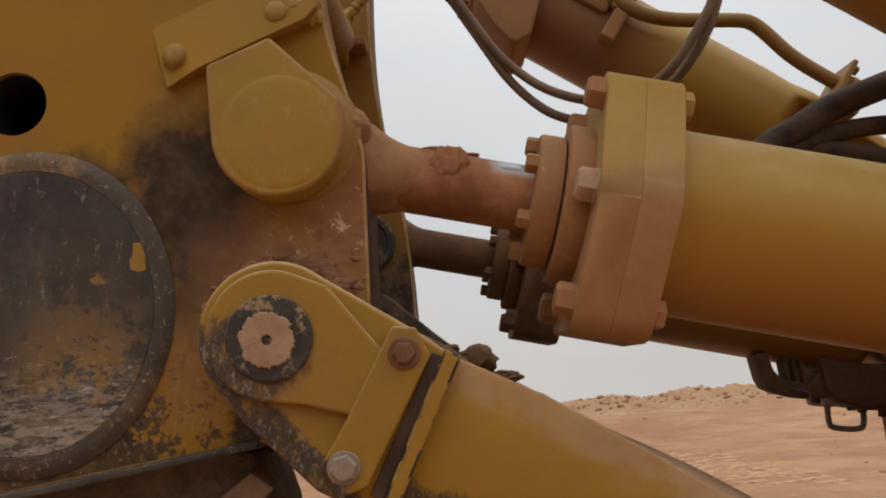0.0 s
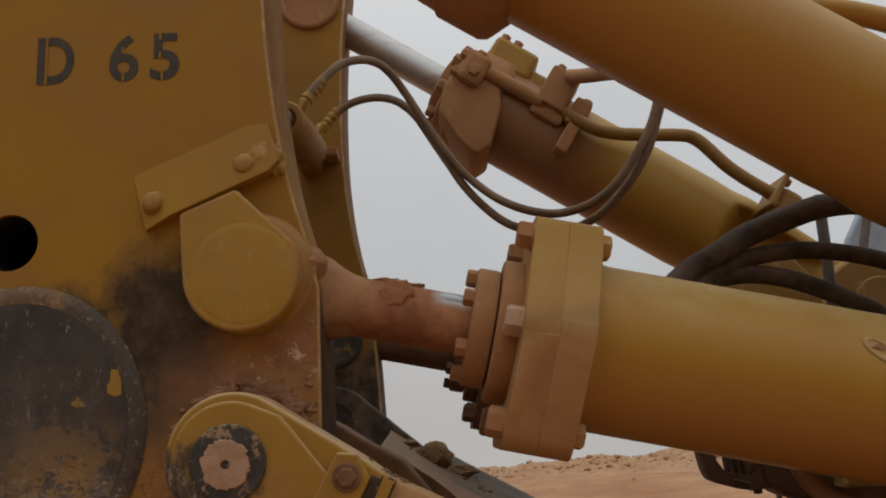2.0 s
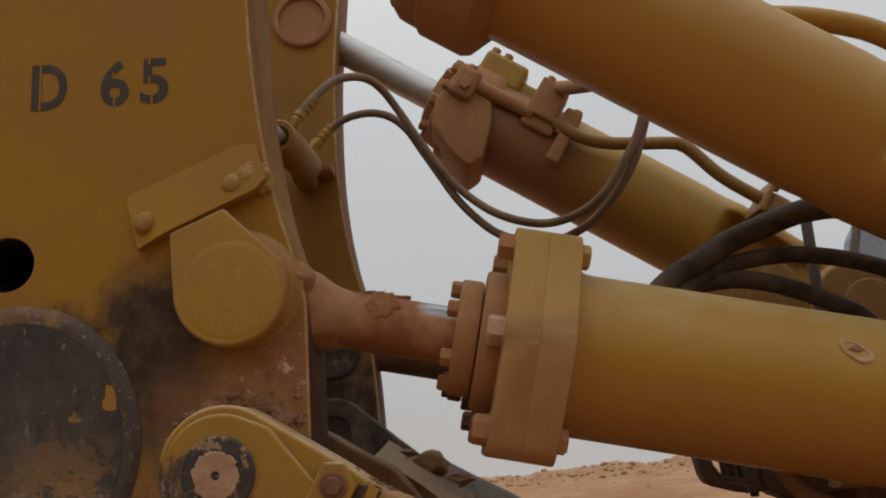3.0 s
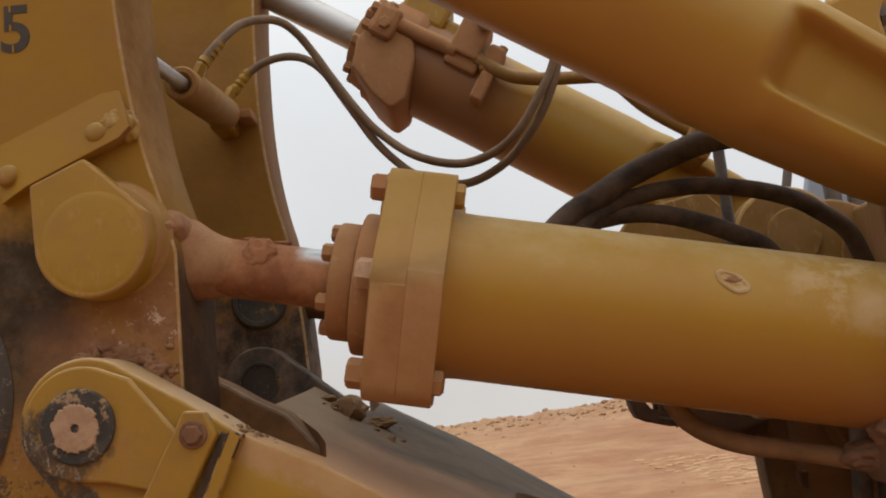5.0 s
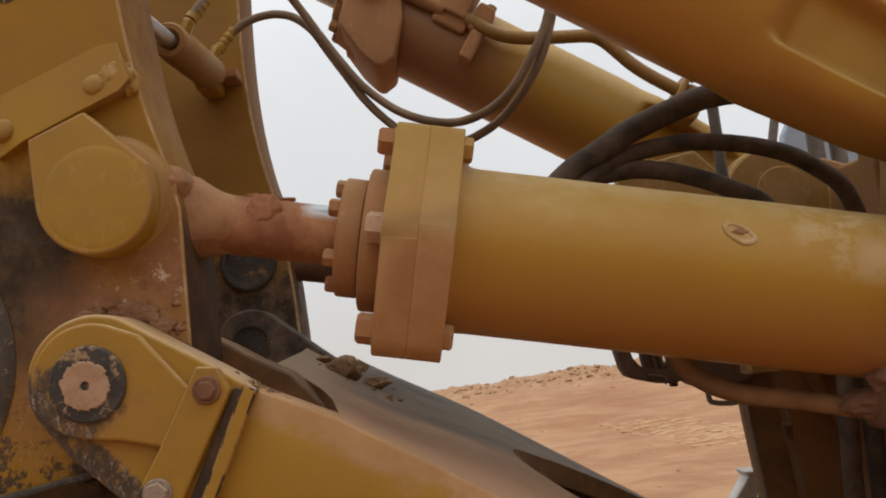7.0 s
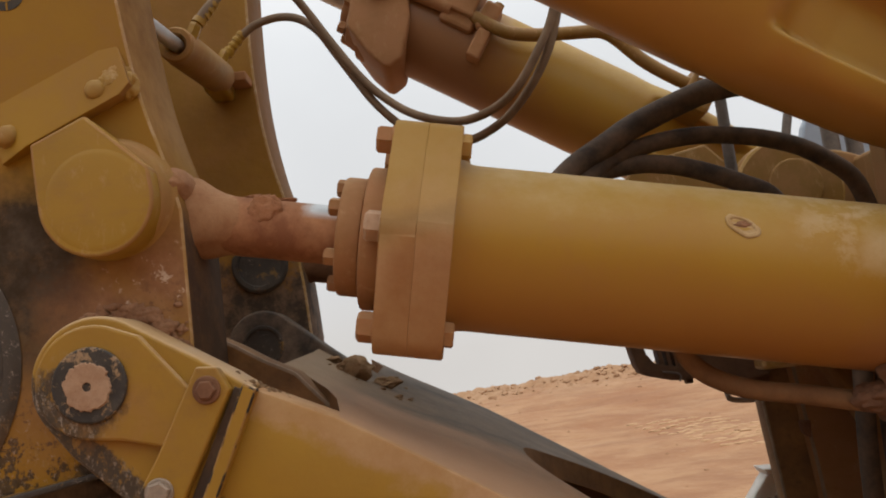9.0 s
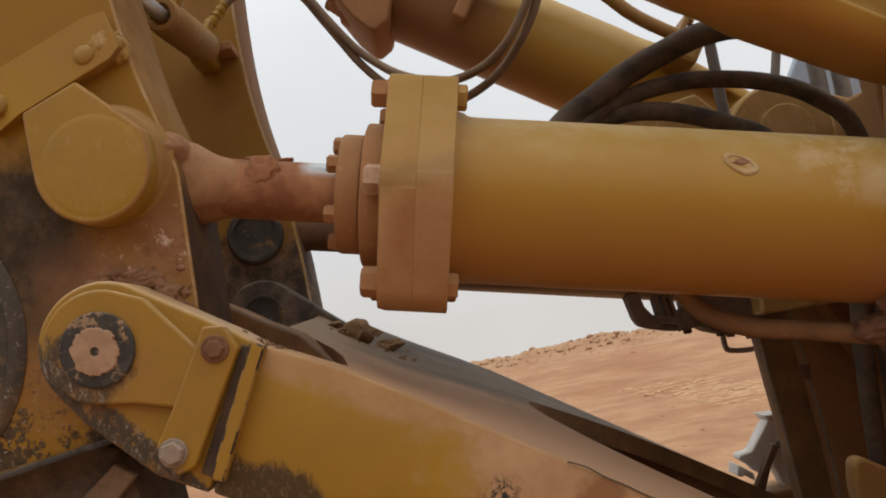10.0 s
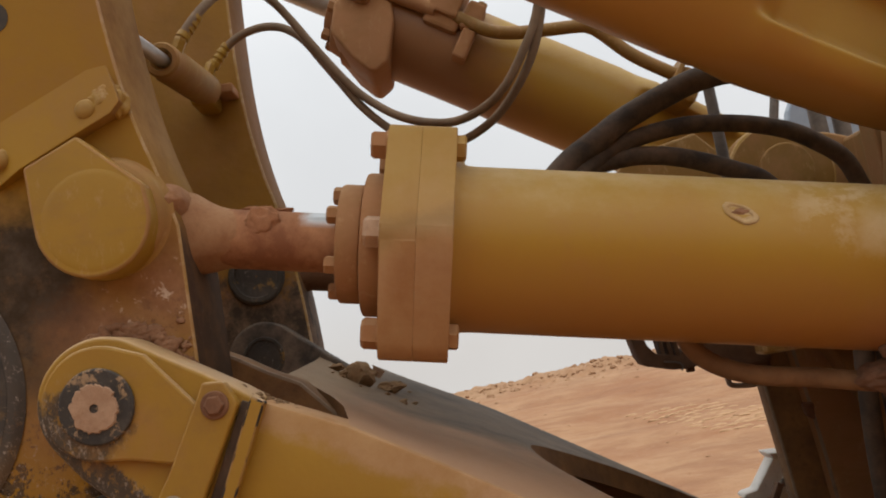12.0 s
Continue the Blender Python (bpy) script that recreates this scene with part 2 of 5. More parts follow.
    c = m.mix(m.math("MULTIPLY", m.steps(m.noise(6, 9, 0.72), 0.48, 0.68), 0.45), c, (0.27, 0.14, 0.05))
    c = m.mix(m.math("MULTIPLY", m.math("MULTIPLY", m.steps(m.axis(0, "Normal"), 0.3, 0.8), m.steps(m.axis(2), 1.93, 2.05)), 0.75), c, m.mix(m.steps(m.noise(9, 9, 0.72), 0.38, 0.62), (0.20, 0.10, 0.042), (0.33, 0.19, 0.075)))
    m.bsdf.inputs["Specular IOR Level"].default_value = 0.15
    r = m.math("ADD", m.math("MULTIPLY", m.math("MAXIMUM", black, m.steps(m.axis(0, "Normal"), 0.4, 0.8)), 0.35), m.math("ADD", m.math("MULTIPLY", fine, 0.2), 0.45))
    return m.finish(c, m.math("ADD", big, m.math("MULTIPLY", fine, 0.15)), 0.004, r)


def rubbed_black(name, worn=0.5, red=False, chips=False):
    """Black paint scraped to steel and to the yellow underneath."""
    m = Nodes(name)
    fine = m.noise(45, 9, 0.75)
    c = m.mix(m.steps(m.noise(10, 8, 0.72), 0.38, 0.68), (0.028, 0.0245, 0.022), (0.068, 0.056, 0.045))
    if red:
        wave = m.math("MULTIPLY", m.math("SUBTRACT", m.noise(20, 9, 0.75), 0.5), 0.05)
        band = m.math("MULTIPLY", m.steps(m.math("ADD", m.axis(0), wave), -0.580, -0.620), m.steps(m.math("ADD", m.axis(2), wave), 1.56, 1.595))
        c = m.mix(m.math("MULTIPLY", band, 0.9), c, m.mix(m.noise(16, 7), (0.20, 0.022, 0.024), (0.13, 0.02, 0.02)))
        low = m.math("MULTIPLY", m.ball((-0.475, 1.12, 1.615), 0.075, 0.045, 0.10, 9), m.steps(m.noise(26, 10, 0.76), 0.47, 0.50))
        c = m.mix(m.math("MULTIPLY", m.math("MULTIPLY", low, m.steps(m.axis(0), -0.59, -0.54)), 0.75), c, m.mix(m.noise(30, 8), (0.34, 0.185, 0.03), (0.25, 0.14, 0.04)))
        haze = m.math("MULTIPLY", m.ball((-0.50, 1.12, 1.66), 0.10, 0.06, 0.1, 8), m.steps(m.noise(13, 8, 0.7), 0.4, 0.65))
        c = m.mix(m.math("MULTIPLY", haze, 0.28), c, (0.20, 0.115, 0.045))
        c = m.mix(m.math("MULTIPLY", m.steps(m.axis(2), 1.64, 1.56), m.steps(m.noise(55, 10, 0.82, (0.5, 2, 1.6)), 0.46, 0.54)), c, (0.30, 0.255, 0.21))
        c = m.mix(m.math("MULTIPLY", m.steps(m.axis(2), 1.68, 1.56), m.steps(m.noise(80, 10, 0.84, (0.4, 3, 1.8)), 0.56, 0.60)), c, (0.55, 0.49, 0.42))
    c = m.mix(m.steps(m.noise(14, 8, 0.7), 0.66 - worn * 0.12, 0.72 - worn * 0.12), c, (0.28, 0.16, 0.035))
    c = m.mix(m.math("MULTIPLY", m.steps(m.noise(7, 9, 0.74, (1.0, 3.0, 0.6)), 0.48, 0.68), 0.55), c, (0.125, 0.108, 0.092))
    c = m.mix(m.math("MULTIPLY", m.steps(m.noise(42, 10, 0.84, (1.5, 3.0, 0.6)), 0.60, 0.635), 0.6), c, (0.36, 0.32, 0.28))
    c = m.mix(m.math("MULTIPLY", m.steps(m.noise(48, 10, 0.84, (0.6, -5.0, 1.5)), 0.61, 0.64), 0.6), c, (0.36, 0.30, 0.25))
    if chips:
        c = m.mix(m.math("MULTIPLY", m.steps(m.noise(34, 10, 0.8), 0.525, 0.565), 0.85), c, m.mix(m.noise(60, 6), (0.42, 0.29, 0.19), (0.28, 0.17, 0.06)))
    return m.finish(c, fine, 0.002, m.math("ADD", m.math("MULTIPLY", fine, 0.3), 0.5))


def rim_paint():
    """The disc's weld: dusty yellow above, rubbed black and grey towards the cap and below."""
    m = Nodes("scraped_rim_paint")
    c = m.mix(m.steps(m.noise(12, 8, 0.7), 0.4, 0.65), (0.19, 0.11, 0.04), (0.12, 0.075, 0.04))
    c = m.mix(m.math("MULTIPLY", m.steps(m.noise(28, 8, 0.75), 0.5, 0.62), 0.6), c, (0.40, 0.28, 0.16))
    side = m.math("ADD", m.axis(0), m.math("MULTIPLY", m.math("SUBTRACT", m.noise(11, 9, 0.72), 0.5), 0.3))
    dark = m.math("MULTIPLY", m.steps(side, -0.52, -0.46), m.steps(m.math("ADD", m.axis(2), m.math("MULTIPLY", m.noise(14, 9, 0.72), 0.15)), 1.60, 1.70))
    dark = m.math("MAXIMUM", dark, m.steps(m.axis(2), 1.60, 1.54))
    dark = m.math("MULTIPLY", dark, m.steps(m.noise(30, 10, 0.78), 0.34, 0.42))
    dark = m.math("MAXIMUM", dark, m.steps(m.noise(22, 10, 0.78), 0.56, 0.59))
    c = m.mix(m.math("MULTIPLY", dark, 0.9), c, (0.05, 0.041, 0.034))
    c = m.mix(m.math("MULTIPLY", m.steps(m.noise(85, 10, 0.84), 0.57, 0.62), 0.7), c, (0.36, 0.30, 0.24))
    return m.finish(c, m.noise(45, 9, 0.75), 0.004, m.math("ADD", m.math("MULTIPLY", m.noise(40), 0.3), 0.45))


def earth(name, a, b, scale=6, depth=0.01, rough=0.95):
    m = Nodes(name, rough)
    c = m.mix(m.steps(m.noise(scale, 9, 0.68), 0.35, 0.68), a, b)
    c = m.mix(m.math("MULTIPLY", m.steps(m.noise(scale * 7, 6), 0.55, 0.7), 0.35), c, tuple(v * 0.6 for v in a))
    return m.finish(c, m.noise(scale * 5, 9, 0.7), depth)


def rubber(name, dusty=False):
    m = Nodes(name, 0.85)
    c = m.mix(m.steps(m.noise(12, 8, 0.7), 0.38, 0.68), (0.036, 0.028, 0.023), (0.13, 0.085, 0.056))
    if dusty:
        c = m.mix(m.steps(m.noise(20, 7), 0.2, 0.7), (0.13, 0.09, 0.06), (0.24, 0.165, 0.105))
    return m.finish(c, m.noise(90, 4), 0.001)


def ground_material():
    m = Nodes("red_earth", 0.95)
    c = m.mix(m.steps(m.noise(0.45, 9, 0.7), 0.38, 0.62), (0.345, 0.165, 0.080), (0.46, 0.27, 0.145))
    c = m.mix(m.math("MULTIPLY", m.steps(m.noise(1.6, 9, 0.72, (0.5, 1.0, 1)), 0.46, 0.64), 0.75), c, (0.28, 0.132, 0.066))
    c = m.mix(m.math("MULTIPLY", m.steps(m.noise(9, 9, 0.75), 0.58, 0.68), 0.5), c, (0.50, 0.34, 0.23))
    loose = m.math("ADD", m.axis(1), m.math("MULTIPLY", m.noise(0.8, 9, 0.72), 6.0))
    c = m.mix(m.math("MULTIPLY", m.steps(loose, 21.5, 25.0), 0.7), c, m.mix(m.steps(m.noise(5, 9, 0.75), 0.4, 0.62), (0.36, 0.22, 0.12), (0.47, 0.31, 0.19)))
    c = m.mix(m.math("MULTIPLY", m.steps(m.noise(13, 10, 0.8), 0.60, 0.64), m.steps(loose, 14.0, 11.5)), c, (0.15, 0.07, 0.04))
    return m.finish(c, m.math("ADD", m.noise(3, 9, 0.7), m.math("MULTIPLY", m.noise(18, 8, 0.7), 0.3)), 0.06)


def rod_steel(name, start, end, z_of):
    """Chrome that is bare only near the seal and caked with red dust nearer the eye."""
    m = Nodes(name, 0.3, 0.0)
    bare = m.math("MULTIPLY", m.steps(m.math("ADD", m.axis(0), m.math("MULTIPLY", m.noise(22, 8, 0.7), 0.06)), start, end), m.steps(m.axis(2, "Normal"), z_of, z_of + 0.3))
    dirt = m.mix(m.steps(m.noise(11, 8, 0.7), 0.38, 0.64), (0.22, 0.088, 0.04), (0.42, 0.205, 0.10))
    c = m.mix(bare, dirt, (0.42, 0.45, 0.47))
    m.l.new(bare, m.bsdf.inputs["Metallic"])
    r = m.math("SUBTRACT", 0.9, m.math("MULTIPLY", bare, 0.62))
    return m.finish(c, m.noise(45, 8, 0.7), 0.002, r)


def worn_edge():
    """An edge where the paint is rubbed off here and there."""
    m = Nodes("worn_paint_edge", 0.55)
    c = m.mix(m.steps(m.noise(6, 6), 0.4, 0.65), (0.33, 0.19, 0.04), (0.36, 0.21, 0.10))
    c = m.mix(m.math("MULTIPLY", m.steps(m.noise(21, 9, 0.75), 0.47, 0.60), 0.8), c, (0.50, 0.35, 0.20))
    c = m.mix(m.steps(m.noise(33, 9, 0.78), 0.655, 0.68), c, (0.11, 0.07, 0.035))
    return m.finish(c, m.noise(40, 8, 0.7), 0.003)


M_YELLOW = paint("yellow_paint", 0.10, 0.45)


def tube_paint():
    """Glossy yellow with a drift of dust along the crown and pale scuffs near the closed end."""
    m = Nodes("cylinder_paint")
    big, fine = m.noise(3.5, 5), m.noise(60, 8, 0.7)
    c = m.mix(m.steps(big, 0.35, 0.7), (0.355, 0.200, 0.019), (0.335, 0.170, 0.017))
    drift = m.math("MULTIPLY", m.math("SUBTRACT", m.noise(9, 9, 0.7, (0.6, 1, 1)), 0.5), 1.3)
    lay = m.math("MULTIPLY", m.steps(m.math("ADD", m.axis(2, "Normal"), drift), 0.30, 0.92), 0.8)
    c = m.mix(lay, c, m.mix(m.steps(m.noise(15, 9, 0.72), 0.4, 0.62), (0.40, 0.265, 0.075), (0.47, 0.34, 0.16)))
    # Redder where the surface faces down.
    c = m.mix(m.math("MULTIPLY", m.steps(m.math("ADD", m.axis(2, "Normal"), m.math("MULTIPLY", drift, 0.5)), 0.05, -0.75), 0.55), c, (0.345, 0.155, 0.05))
    scuff = m.math("MULTIPLY", m.ball((0.92, 1.15, 1.77), 0.062, 0.05, 0.16, 12), m.steps(m.noise(26, 9, 0.7), 0.46, 0.57))
    scuff = m.math("MAXIMUM", scuff, m.math("MULTIPLY", m.ball((0.96, 1.12, 1.70), 0.035, 0.02, 0.08, 24), 0.9))
    c = m.mix(m.math("MULTIPLY", scuff, 0.6), c, (0.54, 0.41, 0.25))
    c = m.mix(m.math("MULTIPLY", m.ball((0.98, 1.2, 1.50), 0.09, 0.05, 0.1, 12), 0.75), c, DUST)
    # Browner on the far tubes, towards low x.
    far_brown = m.math("MULTIPLY", m.steps(m.math("ADD", m.axis(0), m.math("MULTIPLY", m.math("SUBTRACT", m.noise(8, 8, 0.7), 0.5), 0.25)), 0.62, 0.46), m.steps(m.axis(1), 1.7, 1.8))
    c = m.mix(m.math("MULTIPLY", far_brown, 0.85), c, (0.24, 0.115, 0.058))
    c = m.mix(m.steps(m.noise(24, 9, 0.75), 0.725, 0.735), c, (0.11, 0.055, 0.02))
    c = m.mix(m.math("MULTIPLY", m.steps(m.noise(7, 8, 0.7), 0.55, 0.75), 0.3), c, DUST)
    r = m.math("ADD", m.math("MULTIPLY", lay, 0.4), m.math("ADD", m.math("MULTIPLY", m.noise(14, 8), 0.16), 0.33))
    return m.finish(c, m.math("ADD", big, m.math("MULTIPLY", fine, 0.1)), 0.003, r)


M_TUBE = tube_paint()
M_BOSS = paint("dusty_boss_paint", 0.45, 0.4, base=(0.33, 0.185, 0.04), rough=0.6)
M_DUSTY = paint("dust_caked_paint", 0.8, 0.5, base=(0.29, 0.145, 0.05), rough=0.6)
M_FLANGE = flange_paint()
M_BEAM = beam_paint()
M_LUG = lug_paint()
M_RAGGED = paint("ragged_dark_edge", 0.3, 0.4, chips=0.20, base=(0.33, 0.19, 0.04), rough=0.55)
M_FARPLATE = far_plate_paint()
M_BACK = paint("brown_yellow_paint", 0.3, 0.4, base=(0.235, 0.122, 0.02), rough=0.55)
M_STRAP = paint("dusted_strap_paint", 0.2, 0.5, base=(0.315, 0.178, 0.03), rough=0.55)
M_RIM = rim_paint()
M_GRIME = earth("brown_grime", (0.10, 0.056, 0.034), (0.18, 0.10, 0.06), 12, 0.004, 0.8)
M_GRIMEGREY = earth("grimy_grey_steel", (0.10, 0.085, 0.075), (0.18, 0.15, 0.13), 20, 0.002, 0.6)
M_RUST = earth("rusty_dust", (0.13, 0.06, 0.033), (0.24, 0.12, 0.065), 12, 0.004)
M_CRUST = earth("packed_mud", (0.21, 0.105, 0.056), (0.33, 0.175, 0.095), 30, 0.006)
# Caked mud, dark enough to carry the far cylinder's shade in its colour.
M_MUDSHADE = earth("mud_and_shade_brown", (0.12, 0.06, 0.034), (0.21, 0.108, 0.058), 10, 0.005, 0.85)
# Dust on the port pipe, darkened in colour for its shade under the tube.
M_PIPE = earth("shaded_pipe_dust", (0.14, 0.072, 0.032), (0.30, 0.17, 0.078), 5, 0.004, 0.75)
M_PLATE = side_plate_paint()
M_DISC = rubbed_black("scraped_disc_paint", 0.3, True)
M_PINEND = rubbed_black("chipped_pin_paint", 0.4, chips=True)
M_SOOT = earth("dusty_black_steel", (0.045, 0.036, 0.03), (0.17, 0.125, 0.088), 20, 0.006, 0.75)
M_SCAR = earth("bare_scar", (0.38, 0.24, 0.10), (0.48, 0.34, 0.18), 30, 0.003)
M_FLARE = earth("dusty_rod_end", (0.27, 0.125, 0.06), (0.42, 0.245, 0.125), 9, 0.004)
M_STRIP = earth("worn_brown_steel", (0.17, 0.115, 0.07), (0.30, 0.215, 0.14), 14, 0.004, 0.65)
M_WEAR = rubbed_black("worn_boss_paint", 0.75)
M_RODMUD = earth("rod_mud", (0.25, 0.105, 0.05), (0.38, 0.185, 0.092), 20, 0.004)
M_PALECAKE = earth("pale_dust", (0.34, 0.205, 0.125), (0.47, 0.315, 0.205), 28, 0.003)
M_STONE = earth("dry_mud", (0.15, 0.09, 0.045), (0.27, 0.165, 0.085), 25, 0.01)
# Earth of the track prints; their sunlit tops are put into the pale colour.
M_CLOD = earth("lit_track_earth", (0.46, 0.28, 0.150), (0.56, 0.36, 0.205), 6, 0.01)
M_ROCK = earth("rubble_stone", (0.30, 0.16, 0.082), (0.50, 0.32, 0.19), 1.5, 0.02)


def beam_top():
    """Grey steel rubbed clean in the middle, dusted pale towards the near edge."""
    m = Nodes("dusty_grey_steel")
    m.bsdf.inputs["Specular IOR Level"].default_value = 0.22
    fine = m.noise(45, 8, 0.7)
    c = m.mix(m.steps(m.noise(6, 8, 0.68, (0.6, 1, 1)), 0.36, 0.66), (0.085, 0.064, 0.045), (0.175, 0.122, 0.079))
    shore = m.math("ADD", m.axis(1), m.math("MULTIPLY", m.math("SUBTRACT", m.noise(5, 9, 0.68), 0.5), 0.5))
    c = m.mix(m.steps(shore, 1.62, 1.28), c, (0.36, 0.215, 0.125))
    head = m.math("MULTIPLY", m.steps(m.math("ADD", m.axis(0), m.math("MULTIPLY", m.noise(9, 8), 0.1)), 0.17, 0.08), 0.8)
    c = m.mix(head, c, (0.25, 0.175, 0.105))
    return m.finish(c, fine, 0.003, m.math("ADD", m.math("MULTIPLY", fine, 0.3), 0.55))


M_TOP = beam_top()
M_WALL = earth("grimy_brown_steel", (0.14, 0.073, 0.034), (0.27, 0.142, 0.052), 9, 0.004, 0.8)
M_HOSE = rubber("black_rubber")
M_THIN = rubber("dusty_hose_rubber", True)
M_GROUND = ground_material()
M_ROD = rod_steel("lift_rod_steel", 0.105, 0.135, 0.35)
M_CHROME = Nodes("dull_chrome", 0.45, 0.75)
M_CHROME = M_CHROME.finish(M_CHROME.mix(M_CHROME.steps(M_CHROME.noise(14, 8, 0.7, (0.5, 1, 2)), 0.5, 0.75), (0.50, 0.50, 0.50), (0.34, 0.25, 0.17)))
M_BOLT = paint("bolt_paint", 0.5, 0.6, base=(0.26, 0.145, 0.04), rough=0.6)
M_STEELBOLT = earth("bare_bolt_steel", (0.22, 0.17, 0.13), (0.36, 0.28, 0.21), 60, 0.002, 0.5)
# Browner copy of the machine paint; the rear's shade is put into its colour.
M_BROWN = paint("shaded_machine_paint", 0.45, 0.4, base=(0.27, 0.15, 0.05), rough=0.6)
M_WHITE = earth("grey_white_paint", (0.62, 0.60, 0.56), (0.74, 0.72, 0.68), 20, 0.002, 0.6)
M_BLUE = earth("grey_blue_panel", (0.22, 0.27, 0.33), (0.30, 0.35, 0.41), 3, 0.001, 0.4)
M_DARK = earth("oily_steel", (0.062, 0.044, 0.033), (0.13, 0.085, 0.055), 14, 0.003, 0.6)
# Near black for the hole's inside: the cavity's darkness is put into the colour.
M_VOID = earth("hole_shade_black", (0.008, 0.008, 0.008), (0.014, 0.012, 0.01), 20, 0.001, 1.0)
M_EDGE = worn_edge()
M_STENCIL = earth("black_stencil_paint", (0.024, 0.018, 0.012), (0.06, 0.04, 0.02), 25, 0.0005, 0.55)


# ---- builders ----
def finish_mesh(bm, name, mat, angle=32, edge=None):
    bmesh.ops.recalc_face_normals(bm, faces=bm.faces)
    for f in bm.faces:
        rims = [e.calc_face_angle(0) if len(e.link_faces) == 2 else 1.0 for e in f.edges]
        f.smooth = angle > 45 or (len(f.verts) < 5 and min(rims) < radians(13))
    for e in bm.edges:
        e.smooth = not (len(e.link_faces) == 2 and e.calc_face_angle(0) > radians(angle))
    me = bpy.data.meshes.new(name)
    bm.to_mesh(me)
    bm.free()
    me.materials.append(mat)
    me.materials.append(edge or mat)
    return me


def thing(name, at, label, category, group="", kind=""):
    ob = new(name)
    ob.empty_display_size = 0.05
    ob.location = at
    return tagged(ob, label, category, group, kind)


def part(name, bm, mat, parent, label="", angle=32, edge=None):
    """One mesh, given in world places, as a part of a thing or of a part."""
    at = Vector(parent.location)
    if parent.parent:
        at = at + Vector(parent.parent.location)
    bmesh.ops.translate(bm, vec=-at, verts=bm.verts)
    ob = new(name, finish_mesh(bm, name, mat, angle, edge))
    ob.parent = parent
    return tagged(ob, label)


def solo(name, bm, mat, label, category, group="", kind="", angle=32):
    """One mesh that is a thing by itself, its origin in its middle."""
    mid = sum((v.co for v in bm.verts), Vector()) / len(bm.verts)
    bmesh.ops.translate(bm, vec=-mid, verts=bm.verts)
    ob = new(name, finish_mesh(bm, name, mat, angle))
    ob.location = mid
    return tagged(ob, label, category, group, kind)


def round_edges(bm, size, segments=2, angle=30, pick=None):
    edges = [e for e in bm.edges if len(e.link_faces) == 2 and e.calc_face_angle(0) > radians(angle) and (pick is None or pick(e))]
    if edges and size > 0:
        bmesh.ops.bevel(bm, geom=edges, offset=size, segments=segments, affect="EDGES", profile=0.5, clamp_overlap=True, material=1)
    return bm


def prism(outline, y0, y1, bevel=0.004, segments=2, bm=None):
    """A plate cut to an outline in x and z, from y0 to y1."""
    own = bm is None
    b = bmesh.new()
    front = [b.verts.new((x, y0, z)) for x, z in outline]
    rear = [b.verts.new((x, y1, z)) for x, z in outline]
    b.faces.new(front)
    b.faces.new(rear[::-1])
    n = len(outline)
    for k in range(n):
        b.faces.new((front[k], rear[k], rear[(k + 1) % n], front[(k + 1) % n]))
    bmesh.ops.recalc_face_normals(b, faces=b.faces)
    round_edges(b, bevel, segments)
    if own:
        return b
    return join(bm, b)


def join(bm, b):
    me = bpy.data.meshes.new("tmp")
    b.to_mesh(me)
    b.free()
    bm.from_mesh(me)
    bpy.data.meshes.remove(me)
    return bm


def block(lo, hi, bevel=0.004, m=None, segments=2):
    b = bmesh.new()
    bmesh.ops.create_cube(b, size=1)
    mid, size = (Vector(lo) + Vector(hi)) / 2, Vector(hi) - Vector(lo)
    for v in b.verts:
        v.co = Vector(v.co[k] * size[k] + mid[k] for k in range(3))
    round_edges(b, bevel, segments)
    if m is not None:
        bmesh.ops.transform(b, matrix=m, verts=b.verts)
    return b


def lathe(base, way, profile, seg=48, closed=True):
    """Turned round an axis: profile is a list of (along, radius)."""
    way = Vector(way).normalized()
    side = way.orthogonal().normalized()
    up = way.cross(side)
    b = bmesh.new()
    rings = []
    for u, r in profile:
        rings.append([b.verts.new(Vector(base) + way * u + (side * math.cos(a) + up * math.sin(a)) * r) for a in (2 * math.pi * k / seg for k in range(seg))])
    for p, q in zip(rings, rings[1:]):
        for k in range(seg):
            b.faces.new((p[k], p[(k + 1) % seg], q[(k + 1) % seg], q[k]))
    if closed:
        b.faces.new(rings[0][::-1])
        b.faces.new(rings[-1])
    return b


def soft_profile(u0, u1, r, c):
    """A plain turned length with rounded rims."""
    return [(u0, r - c), (u0 + c * 0.3, r - c * 0.3), (u0 + c, r), (u1 - c, r), (u1 - c * 0.3, r - c * 0.3), (u1, r - c)]


def smooth_line(points, steps=8):
    """A Catmull-Rom line through the points."""
    p = [Vector(q) for q in points]
    p = [2 * p[0] - p[1]] + p + [2 * p[-1] - p[-2]]
    line = []
    for a, b, c, d in zip(p, p[1:], p[2:], p[3:]):
        for k in range(steps):
            t = k / steps
            line.append(0.5 * (2 * b + (c - a) * t + (2 * a - 5 * b + 4 * c - d) * t * t + (3 * b - a - 3 * c + d) * t ** 3))
    return line + [p[-2]]


